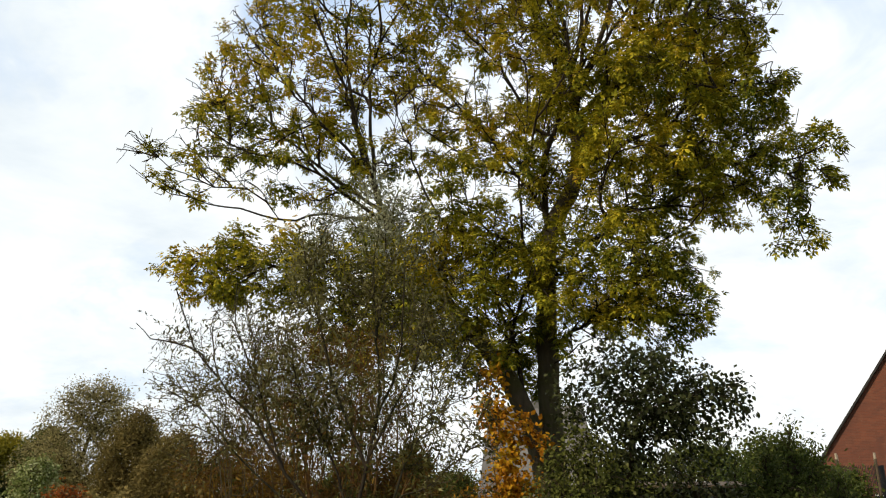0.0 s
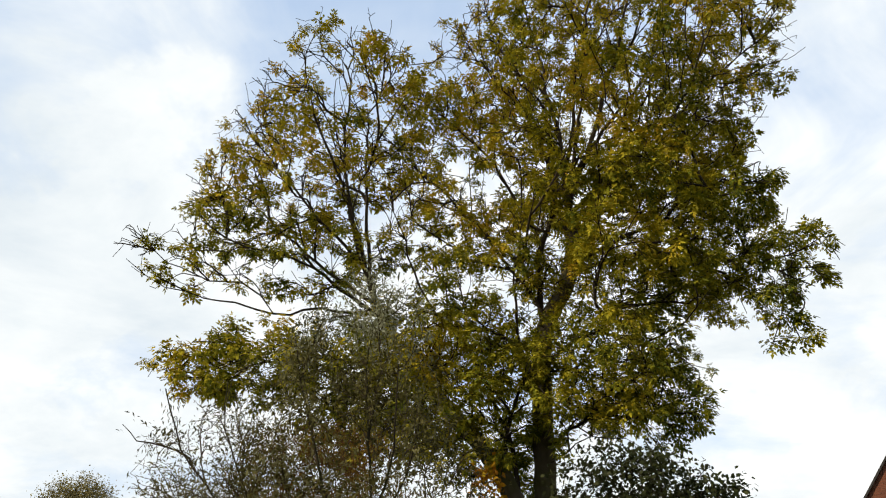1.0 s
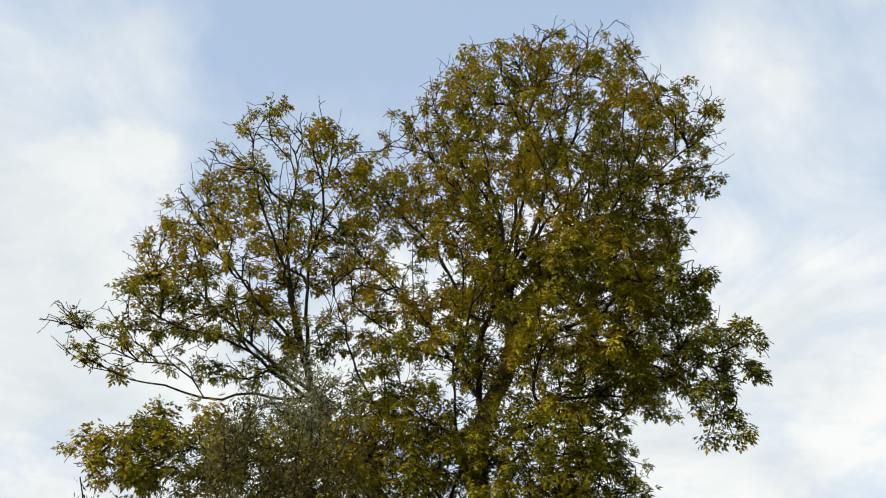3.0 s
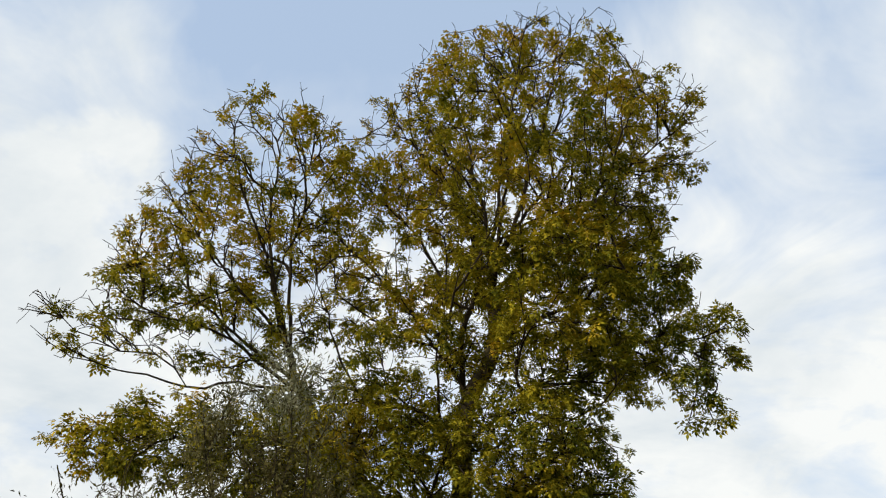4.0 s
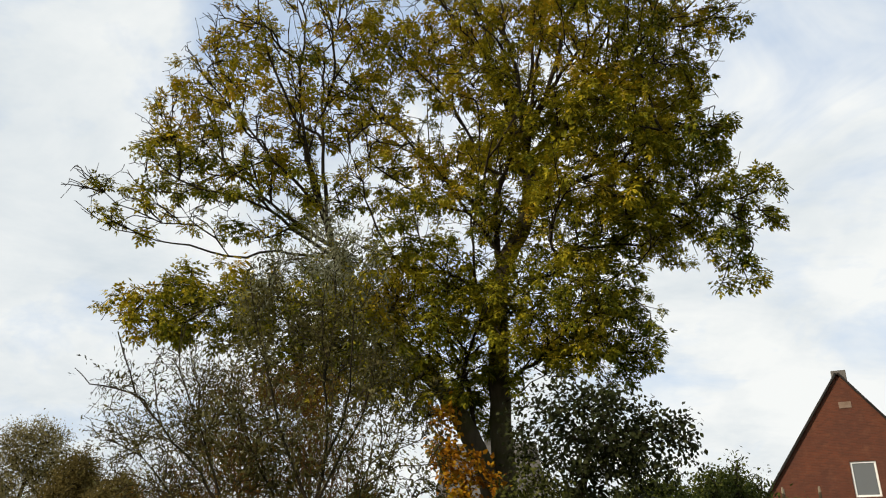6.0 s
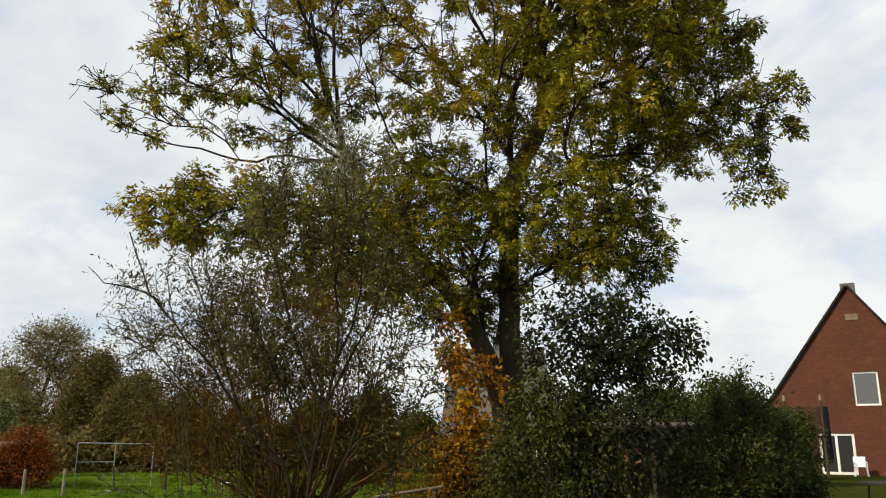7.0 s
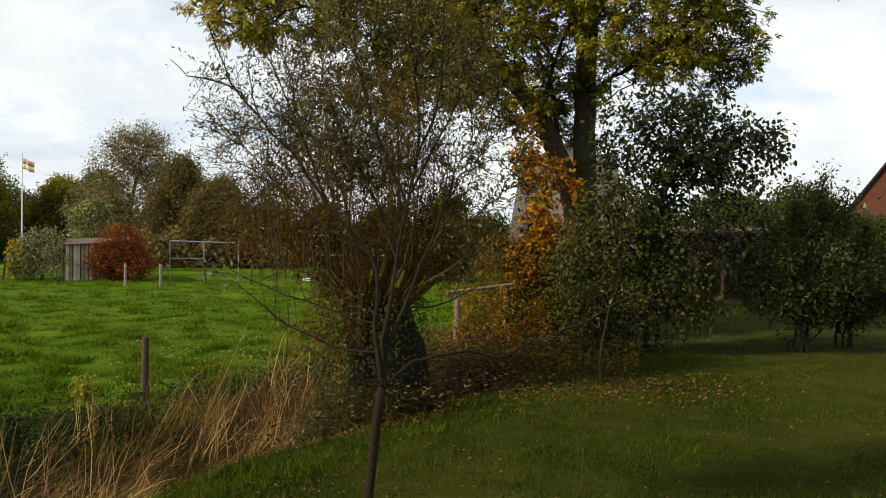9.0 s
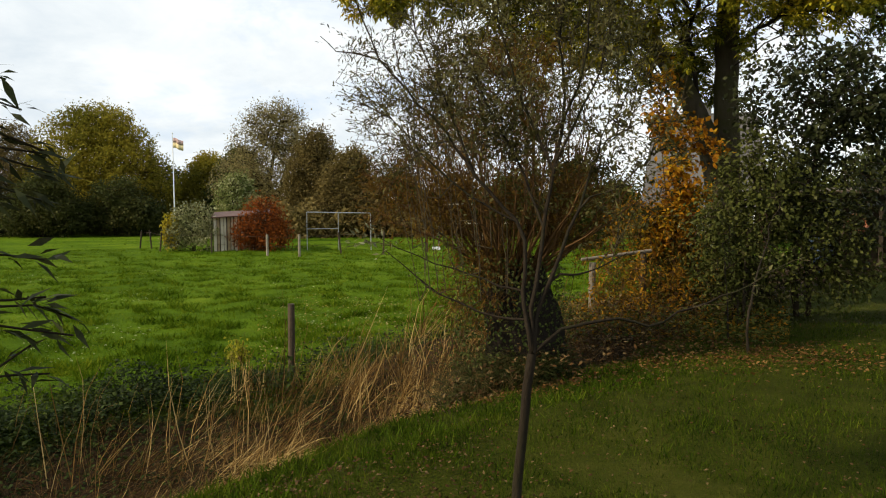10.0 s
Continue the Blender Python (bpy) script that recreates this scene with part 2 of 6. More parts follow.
EDGE_BLADE = blades_material("edge_blade", ((0.15, (0.016, 0.028, 0.002)), (0.5, (0.046, 0.078, 0.004)), (0.9, (0.10, 0.115, 0.009))))
FIELD_BLADE = blades_material("field_blade", ((0.15, (0.027, 0.055, 0.002)), (0.5, (0.068, 0.115, 0.004)), (0.9, (0.14, 0.165, 0.008))))
OLD_WOOD = mottled("weathered_wood", (0.10, 0.078, 0.052), (0.27, 0.225, 0.16), 2.5, 30.0)
DARK_WOOD = mottled("dark_wood", (0.022, 0.015, 0.009), (0.085, 0.06, 0.035), 2.5, 30.0)
PALE_WOOD = mottled("pale_wood", (0.16, 0.11, 0.055), (0.36, 0.27, 0.15), 2.5, 30.0)
WHITE_PAINT = mottled("white_paint", (0.66, 0.66, 0.63), (0.82, 0.82, 0.80), 3.0, 50.0, 0.45, 0.002)
WHITE_PLASTIC = mottled("white_plastic", (0.74, 0.74, 0.72), (0.83, 0.83, 0.82), 4.0, 60.0, 0.35, 0.001)
GREY_METAL = mottled("grey_metal", (0.22, 0.225, 0.22), (0.38, 0.385, 0.38), 5.0, 60.0, 0.4, 0.001, 0.5)
ROOF_TILE = mottled("roof_tile", (0.05, 0.032, 0.026), (0.13, 0.075, 0.055), 1.2, 14.0, 0.7)
GREY_SLATE = mottled("grey_slate", (0.072, 0.067, 0.062), (0.13, 0.12, 0.107), 0.8, 9.0, 0.75)
BRICK_PATCH = mottled("vent_plate", (0.10, 0.05, 0.03), (0.22, 0.16, 0.12), 3.0, 30.0)
SHED_BOARD = mottled("bleached_board", (0.30, 0.25, 0.17), (0.56, 0.50, 0.38), 2.5, 30.0)
ROOM_DARK = mottled("dark_room", (0.010, 0.010, 0.010), (0.03, 0.028, 0.026), 1.0, 6.0, 0.9)
ORANGE_PLASTIC = mottled("orange_plastic", (0.16, 0.055, 0.025), (0.26, 0.10, 0.045), 4.0, 40.0, 0.5)
BLUE_PLASTIC = mottled("blue_plastic", (0.012, 0.026, 0.05), (0.024, 0.045, 0.08), 4.0, 40.0, 0.5)
FLAG_DARK = mottled("flag_dark", (0.34, 0.22, 0.20), (0.46, 0.32, 0.29), 4.0, 40.0, 0.8)
FLAG_YELLOW = mottled("flag_yellow", (0.52, 0.42, 0.22), (0.68, 0.56, 0.30), 4.0, 40.0, 0.8)


def glass_material(name, tint):
    made, n = material(name)
    place = n.add("ShaderNodeTexCoord").outputs["Object"]
    wave = n.noise(place, 1.3, 2.0)
    finish(n, principled(n, tint, 0.06, wave, 0.08, 0.02, **{"Specular IOR Level": 0.9, "Transmission Weight": 0.35}))
    return made


GLASS = glass_material("window_glass", (0.15, 0.155, 0.155))
DARK_GLASS = glass_material("door_glass", (0.05, 0.052, 0.052))


def brick_material():
    made, n = material("red_brick")
    place = n.add("ShaderNodeTexCoord").outputs["Object"]
    turned = n.add("ShaderNodeMapping", {"Vector": place, "Rotation": (radians(90), 0, 0)}).outputs[0]
    wall = n.add("ShaderNodeTexBrick", {"Vector": turned, "Color1": (0.112, 0.026, 0.007, 1), "Color2": (0.074, 0.018, 0.005, 1), "Mortar": (0.085, 0.034, 0.017, 1), "Scale": 1.0, "Mortar Size": 0.008, "Brick Width": 0.24, "Row Height": 0.075})
    patch = n.ramp(n.noise(place, 0.55, 5.0, 0.6, 0.4), (0.40, 0.0), (0.72, 0.75))
    stain = n.ramp(n.noise(place, 2.3, 6.0, 0.65), (0.52, 0.0), (0.72, 0.5))
    colour = n.mix(patch, wall.outputs["Color"], (0.055, 0.016, 0.008))
    colour = n.mix(stain, colour, (0.14, 0.052, 0.022))
    finish(n, principled(n, colour, 0.88, n.math("SUBTRACT", 1.0, wall.outputs["Fac"]), 0.6, 0.01))
    return made


BRICK = brick_material()


def ground_material():
    """Soil and turf: lawn, meadow and the bare floor of the ditch, told apart by where they lie in the plan."""
    made, n = material("turf")
    place = n.add("ShaderNodeTexCoord").outputs["Object"]
    xyz = n.add("ShaderNodeSeparateXYZ", {0: place})
    off = n.math("ADD", n.math("MULTIPLY", n.math("ADD", xyz.outputs["X"], 0.3), -0.877), n.math("MULTIPLY", n.math("SUBTRACT", xyz.outputs["Y"], 7.2), 0.48))
    on = n.math("ADD", n.math("MULTIPLY", n.math("ADD", xyz.outputs["X"], 0.3), 0.48), n.math("MULTIPLY", n.math("SUBTRACT", xyz.outputs["Y"], 7.2), 0.877))
    bend = n.add("ShaderNodeMapRange", {"Value": on, "From Min": -1.6, "From Max": -0.1, "To Min": -0.45, "To Max": 0.0}).outputs[0]
    off = n.math("ADD", off, bend)
    ragged = n.math("ADD", off, n.math("MULTIPLY", n.math("SUBTRACT", n.noise(place, 1.4, 4.0), 0.5), 1.6))
    fine, broad, mid = n.noise(place, 45.0, 5.0, 0.7), n.noise(place, 0.35, 4.0), n.noise(place, 3.0, 5.0, 0.6)
    mixed = n.math("ADD", n.math("MULTIPLY", broad, 0.45), n.math("ADD", n.math("MULTIPLY", mid, 0.3), n.math("MULTIPLY", fine, 0.25)))
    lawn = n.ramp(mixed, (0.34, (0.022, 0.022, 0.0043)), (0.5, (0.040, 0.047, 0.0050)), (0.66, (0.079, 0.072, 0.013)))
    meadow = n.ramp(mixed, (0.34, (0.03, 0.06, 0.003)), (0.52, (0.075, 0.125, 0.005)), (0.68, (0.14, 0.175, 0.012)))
    soil = n.ramp(mixed, (0.36, (0.016, 0.011, 0.006)), (0.64, (0.062, 0.038, 0.018)))
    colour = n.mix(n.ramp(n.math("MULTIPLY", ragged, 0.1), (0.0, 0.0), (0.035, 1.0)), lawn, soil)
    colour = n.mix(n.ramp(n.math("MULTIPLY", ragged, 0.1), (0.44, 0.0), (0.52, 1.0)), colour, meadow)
    finish(n, principled(n, colour, 0.9, n.math("ADD", fine, mid), 0.95, 0.04, **{"Specular IOR Level": 0.02}))
    return made


TURF = ground_material()

# ---- building helpers ----


def spot(bearing, far, z):
    """A place by compass from where the walk starts: degrees to the right of straight ahead, metres away, height."""
    a = radians(bearing)
    return Vector((far * math.sin(a), far * math.cos(a), z))


def part(name, bm, mat, parent=None, label="", smooth=False):
    """A bmesh as one mesh object, under a thing if one is given."""
    mesh = bpy.data.meshes.new(name)
    bm.to_mesh(mesh)
    bm.free()
    mesh.materials.append(mat)
    if smooth:
        mesh.polygons.foreach_set("use_smooth", [True] * len(mesh.polygons))
    ob = new(name, mesh)
    ob.parent = parent
    return tagged(ob, label)


def raw(name, points, faces, mat, parent=None, label="", smooth=False):
    """Arrays of points and of equal-sided faces as one mesh object."""
    points, faces = np.asarray(points, np.float32), np.asarray(faces, np.int32)
    mesh = bpy.data.meshes.new(name)
    mesh.vertices.add(len(points))
    mesh.vertices.foreach_set("co", points.ravel())
    sides = faces.shape[1]
    mesh.loops.add(faces.size)
    mesh.loops.foreach_set("vertex_index", faces.ravel())
    mesh.polygons.add(len(faces))
    mesh.polygons.foreach_set("loop_start", np.arange(0, faces.size, sides, dtype=np.int32))
    mesh.polygons.foreach_set("use_smooth", np.full(len(faces), smooth))
    mesh.materials.append(mat)
    mesh.update(calc_edges=True)
    ob = new(name, mesh)
    ob.parent = parent
    return tagged(ob, label)


def thing(name, place, label, category, group="", turn=0.0, kind=""):
    ob = new(name)
    ob.matrix_world = pose(*place, 0, 0, turn)
    return tagged(ob, label, category, group, kind)


def box(bm, low, high, bevel=0.0, m=None):
    low, high = Vector(low), Vector(high)
    made = bmesh.ops.create_cube(bm, size=1.0, matrix=Matrix.Translation((low + high) / 2) @ Matrix.Diagonal((*(high - low), 1)))["verts"]
    if bevel:
        edges = list({e for v in made for e in v.link_edges})
        made = list({v for f in bmesh.ops.bevel(bm, geom=edges, offset=bevel, segments=1, affect="EDGES")["faces"] for v in f.verts} | {v for v in made if v.is_valid})
    if m is not None:
        bmesh.ops.transform(bm, matrix=m, verts=[v for v in made if v.is_valid])
    return bm


def boxed(low, high, bevel=0.0, m=None):
    return box(bmesh.new(), low, high, bevel, m)


def rod(bm, a, b, r0, r1=None, sides=8):
    a, b = Vector(a), Vector(b)
    m = Matrix.Translation((a + b) / 2) @ (b - a).to_track_quat("Z", "Y").to_matrix().to_4x4()
    bmesh.ops.create_cone(bm, cap_ends=True, segments=sides, radius1=r0, radius2=r0 if r1 is None else r1, depth=(b - a).length, matrix=m)
    return bm


def unit(a):
    return a / np.maximum(np.linalg.norm(a, axis=-1, keepdims=True), 1e-9)


def scatter(name, shape, places, ahead, normal, size, mat, parent=None, label=""):
    """Many copies of a small leaf shape in one mesh: along ahead, facing normal, at size."""
    points, faces = np.asarray(shape[0], float), np.asarray(shape[1], int)
    y = unit(ahead)
    x = unit(np.cross(y, normal))
    z = np.cross(x, y)
    size = np.broadcast_to(np.asarray(size, float).reshape(-1, 1, 1), (len(places), 1, 1))
    turned = points[None, :, 0:1] * x[:, None] + points[None, :, 1:2] * y[:, None] + points[None, :, 2:3] * z[:, None]
    co = places[:, None] + turned * size
    idx = faces[None] + (np.arange(len(places)) * len(points))[:, None, None]
    return raw(name, co.reshape(-1, 3), idx.reshape(-1, faces.shape[1]), mat, parent, label)


def lance(width, fold=0.12, bend=0.15):
    """A leaf of four faces along y, 1 long, folded on its midrib and bent down at the tip."""
    w = width / 2
    pts = [(0, 0, 0), (0, 0.5, 0.05), (0, 1, -bend), (-w, 0.38, fold * w * 2), (w, 0.38, fold * w * 2), (-w * 0.7, 0.72, -bend * 0.3), (w * 0.7, 0.72, -bend * 0.3)]
    tri = [(0, 1, 3), (0, 4, 1), (3, 1, 5), (1, 4, 6), (5, 1, 2), (1, 6, 2)]
    return pts, tri


def slim(width, bend=0.1):
    w = width / 2
    return [(0, 0, 0), (-w, 0.4, 0.02), (w, 0.4, 0.02), (0, 1, -bend)], [(0, 2, 1), (1, 2, 3)]


def pinnate(pairs=2, slender=0.3):
    """A feather leaf 1 long: leaflets in pairs along a drooping rib, one at the end."""
    pts, tri = [], []

    def leaflet(base, way, length):
        way = unit(np.array(way, float))
        side = unit(np.cross(way, (0, 0, 1)))
        base, n = np.array(base, float), len(pts)
        w = length * slender
        for a, b, c in ((0, 0, 0), (0.42, -w, 0.02), (0.42, w, 0.02), (1, 0, -0.05)):
            pts.append(base + way * a * length + side * b + np.array((0, 0, c)))
        tri.extend([(n, n + 2, n + 1), (n + 1, n + 2, n + 3)])

    droop = lambda t: (0, t, 0.10 * t - 0.30 * t * t)
    for k in range(pairs):
        t = 0.25 + 0.45 * k / max(pairs - 1, 1)
        for s in (-1, 1):
            leaflet(droop(t), (s, 0.62 + 0.2 * ((2 * k + s) % 3), 0.25 * ((k + s) % 3) - 0.5), 0.36)
    leaflet(droop(0.8), (0, 1, -0.45), 0.42)
    return np.array(pts), tri


PINNATE = pinnate(2, 0.27)
LANCE, BROAD, SLIM, BLADE = lance(0.36), lance(0.62), slim(0.17), ([(-0.05, 0, 0), (0.05, 0, 0), (0.0, 1, 0)], [(0, 1, 2)])
CHIP = slim(0.75, 0.2)


class Wood:
    """A growing tree: nodes with a place, a parent and a stem that they belong to. First the given stems, then twigs that
    reach out for tips, each from the node that it can leave most smoothly."""

    def __init__(self, seed):
        self.rng = np.random.default_rng(seed)
        self.co, self.up, self.stem, self.ahead, self.thick = [], [], [], [], []
        self.tips = []

    def node(self, p, parent, stem, thick=0.0):
        self.co.append(np.asarray(p, float))
        self.up.append(parent)
        self.stem.append(stem)
        self.thick.append(thick)
        a = self.co[-1] - self.co[parent] if parent >= 0 else np.array((0, 0, 1.0))
        self.ahead.append(a / max(np.linalg.norm(a), 1e-6))
        return len(self.co) - 1

    def grow_stem(self, points, r0, r1, step, stem, wobble=0.0):
        """A stem through the points; it starts from the nearest node if there is any."""
        pts = np.array([tuple(p) for p in points], float)
        full = np.vstack([2 * pts[0] - pts[1], pts, 2 * pts[-1] - pts[-2]])
        way = []
        for k in range(1, len(full) - 2):
            a, b, c, d = full[k - 1 : k + 3]
            for t in np.linspace(0, 1, max(2, int(np.linalg.norm(c - b) / step)), endpoint=False):
                way.append(0.5 * (2 * b + (c - a) * t + (2 * a - 5 * b + 4 * c - d) * t * t + (3 * b - a - 3 * c + d) * t**3))
        way.append(pts[-1])
        last = int(np.argmin(np.linalg.norm(np.array(self.co) - pts[0], axis=1))) if self.co else -1
        for k, p in enumerate(way):
            f = k / (len(way) - 1)
            p = p + self.rng.normal(0, wobble, 3) * (0 < k)
            last = self.node(p, last, stem, r0 + (r1 - r0) * f)
        return last

    def reach(self, targets, step=0.3, turn=0.9, lift=0.0, wobble=0.02, root_cost=0.0):
        """Twigs to each target, nearest first."""
        base = np.array(self.co)
        order = np.argsort([np.min(np.linalg.norm(base - t, axis=1)) for t in targets])
        room = len(base) + int(len(targets) * 14)
        co, ahead, cost = np.zeros((room, 3)), np.zeros((room, 3)), np.zeros(room)
        n = len(base)
        co[:n], ahead[:n] = base, np.array(self.ahead)
        for i in range(n):
            if self.up[i] >= 0:
                cost[i] = cost[self.up[i]] + np.linalg.norm(base[i] - base[self.up[i]])
        for t in np.asarray(targets)[order]:
            gap = t - co[:n]
            far = np.linalg.norm(gap, axis=1) + 1e-6
            bend = 1 - (gap * ahead[:n]).sum(1) / far
            j = int(np.argmin(far * (1 + turn * bend) + root_cost * cost[:n] + (far < step * 0.6) * 9))
            d, steps = far[j], max(2, int(far[j] / step))
            lead = co[j] + (ahead[j] * 0.6 + np.array((0, 0, lift))) * d * 0.45
            last = j
            for k in range(1, steps + 1):
                f = k / steps
                p = (1 - f) ** 2 * co[j] + 2 * f * (1 - f) * lead + f * f * t
                if k < steps:
                    p = p + self.rng.normal(0, wobble, 3)
                prior = last
                last = self.node(p, last, -1)
                if n < room:
                    co[n], ahead[n] = p, self.ahead[last]
                    cost[n] = cost[prior] + np.linalg.norm(p - co[prior]) if prior < n else 0
                    n += 1
            self.tips.append(last)

    def radii(self, tip=0.004, power=2.3, most=0.06):
        total = np.zeros(len(self.co))
        for i in range(len(self.co) - 1, -1, -1):
            total[i] = total[i] if total[i] > 0 else tip**power
            if self.up[i] >= 0:
                total[self.up[i]] += total[i]
        r = total ** (1 / power)
        thick = np.array(self.thick)
        return np.where(thick > 0, thick, np.minimum(r, most))

    def tubes(self, name, pick, r, sides, mat, parent, label=""):
        """The nodes picked as tapered tubes in one mesh."""
        co, ahead, up = np.array(self.co), np.array(self.ahead), np.array(self.up)
        i = np.array([k for k in pick if up[k] >= 0], int)
        if not len(i):
            return None
        j = up[i]
        d = unit(co[i] - co[j])
        start = np.where(((d * ahead[j]).sum(1) > 0.8)[:, None], ahead[j], d)
        rj = np.minimum(r[j], r[i] * 1.35 + 0.002)
        rings = []
        for centre, axis, radius in ((co[j], start, rj), (co[i], ahead[i], r[i])):
            u = unit(np.cross(axis, np.array((0.31, 0.95, 0.07))))
            v = np.cross(axis, u)
            a = np.linspace(0, 2 * np.pi, sides, endpoint=False)
            rings.append(centre[:, None] + radius[:, None, None] * (np.cos(a)[None, :, None] * u[:, None] + np.sin(a)[None, :, None] * v[:, None]))
        pts = np.concatenate(rings, 1)
        k = np.arange(sides)
        quad = np.stack([k, (k + 1) % sides, sides + (k + 1) % sides, sides + k], 1)
        faces = quad[None] + (np.arange(len(i)) * sides * 2)[:, None, None]
        return raw(name, pts.reshape(-1, 3), faces.reshape(-1, 4), mat, parent, label, True)

    def pole(self, name, pick, r, sides, mat, parent, label=""):
        """One stem as one closed skin, a little out of round."""
        co, ahead, up = np.array(self.co), np.array(self.ahead), np.array(self.up)
        i = np.array([k for k in pick if up[k] >= 0], int)
        if len(i) < 2:
            return None
        centre = np.vstack([co[up[i[0]]][None], co[i]])
        axis = np.vstack([ahead[i[0]][None], ahead[i]])
        axis[1:-1] = unit(axis[1:-1] + axis[2:])
        radius = np.concatenate([[r[i[0]]], r[i]])
        u = unit(np.cross(axis, np.array((0.31, 0.95, 0.07))))
        v = np.cross(axis, u)
        a = np.linspace(0, 2 * np.pi, sides, endpoint=False)
        k = np.arange(len(centre))[:, None]
        uneven = 1 + 0.05 * np.sin(3 * a[None] + 0.5 * k) + 0.04 * np.sin(5 * a[None] - 0.9 * k)
        ring = centre[:, None] + (radius[:, None] * uneven)[..., None] * (np.cos(a)[None, :, None] * u[:, None] + np.sin(a)[None, :, None] * v[:, None])
        s, row = np.arange(sides), np.arange(len(centre) - 1)[:, None] * sides
        faces = np.stack([row + s, row + (s + 1) % sides, row + sides + (s + 1) % sides, row + sides + s], -1).reshape(-1, 4)
        return raw(name, ring.reshape(-1, 3), faces, mat, parent, label, True)

    def wooden(self, parent, r, thick_mat, thin_mat, stems, sides=10):
        """The stems as parts of their own, the twigs as one more."""
        stem = np.array(self.stem)
        for k, (name, label) in enumerate(stems):
            self.pole(name, np.where(stem == k)[0], r, sides, thin_mat if name == "limb" else thick_mat, parent, label)
        twigs = self.tubes("branchwork", np.where(stem < 0)[0], r, 4, thin_mat, parent)
        if twigs:
            tagged(twigs, kind="stuff")

    def crown(self, name, parent, shape, mat, count, size, spread, droop=0.3, back=0.5, outward=0.5, keep=None, label=""):
        """Leaves round the tips and a little way back along their twigs."""
        rng, co, ahead = self.rng, np.array(self.co), np.array(self.ahead)
        tips = np.array(self.tips)
        if keep is not None:
            tips = tips[keep(co[tips])]
        i = np.repeat(tips, count)
        f = rng.random(len(i)) ** 1.3 * back
        p = co[i] - ahead[i] * f[:, None] + rng.normal(0, spread, (len(i), 3))
        a = unit(rng.normal(0, 1, (len(i), 3)) + ahead[i] * outward * 2 + np.array((0, 0, -droop * 2)))
        nrm = unit(rng.normal(0, 0.6, (len(i), 3)) + np.array((0, 0, 1.0)))
        s = size * (0.65 + 0.7 * rng.random(len(i)))
        return tagged(scatter(name, shape, p, a, nrm, s, mat, parent, label), kind="stuff")


def in_blobs(rng, blobs, count, shell=0.55, even=0.8, hollow=0.0):
    """Places spread through a union of ellipsoids (centre, radii), thicker towards the outside."""
    sizes = np.array([r[0] * r[1] * r[2] for _, r in blobs]) ** even
    pick = rng.choice(len(blobs), count, p=sizes / sizes.sum())
    d = unit(rng.normal(0, 1, (count, 3)))
    f = (shell**3 + (1 - shell**3) * rng.random(count)) ** (1 / 3)
    c, r = np.array([tuple(b[0]) for b in blobs]), np.array([b[1] for b in blobs], float)
    p = c[pick] + d * f[:, None] * r[pick]
    if hollow:
        deep = np.min(np.linalg.norm((p[:, None] - c[None]) / r[None], axis=2), axis=1)
        p = p[(deep > 0.62) | (rng.random(count) > hollow)]
    return p


def bush(name, place, blobs, tips, label, category, shape, leaf, per_tip, size, spread, bark=TWIG_BARK, stems=5, stem_r=0.03, seed=1, group="", twig=0.006, step=0.3, shell=0.3, lean=0.3, outward=0.5, droop=0.3):
    """A shrub or a far tree: stems from the ground into its blobs (local to place), twigs, and a crown."""
    top = thing(name, place, label, category, group)
    wood = Wood(seed)
    wood.node((0, 0, -0.1), -1, 0, stem_r)
    rng = wood.rng
    goals = in_blobs(rng, blobs, stems, 0.2)
    for k, g in enumerate(goals):
        a = rng.random() * 6.28
        foot = np.array((math.cos(a) * lean * 0.3, math.sin(a) * lean * 0.3, -0.1)) if stems > 1 else np.array((0, 0, -0.1))
        wood.grow_stem([foot, foot * 1.5 + np.array((0, 0, g[2] * 0.35)), g * 0.85 + foot * 0.15], stem_r, stem_r * 0.35, step, k, 0.01)
    wood.reach(in_blobs(rng, blobs, tips, shell, 0.62), step, 0.9, 0.1, 0.03)
    r = wood.radii(twig)
    wood.wooden(top, r, bark, bark, [("trunk" if stems == 1 else "stem", "")] * stems, 7)
    wood.crown("crown", top, shape, leaf, per_tip, size, spread, droop, spread * 1.6, outward)
    return top


# ---- ground ----
EDGE, OFF = Vector((-0.3, 7.2)), Vector((-0.877, 0.48))


def edge_distance(x, y):
    """Metres past the lawn's edge, towards the meadow."""
    x, y = np.asarray(x, float), np.asarray(y, float)
    return (x - EDGE.x) * OFF.x + (y - EDGE.y) * OFF.y - 0.45 * (1 - np.clip((edge_run(x, y) + 1.6) / 1.5, 0, 1))


def edge_run(x, y):
    """Metres along the lawn's edge."""
    return (x - EDGE.x) * OFF.y - (y - EDGE.y) * OFF.x


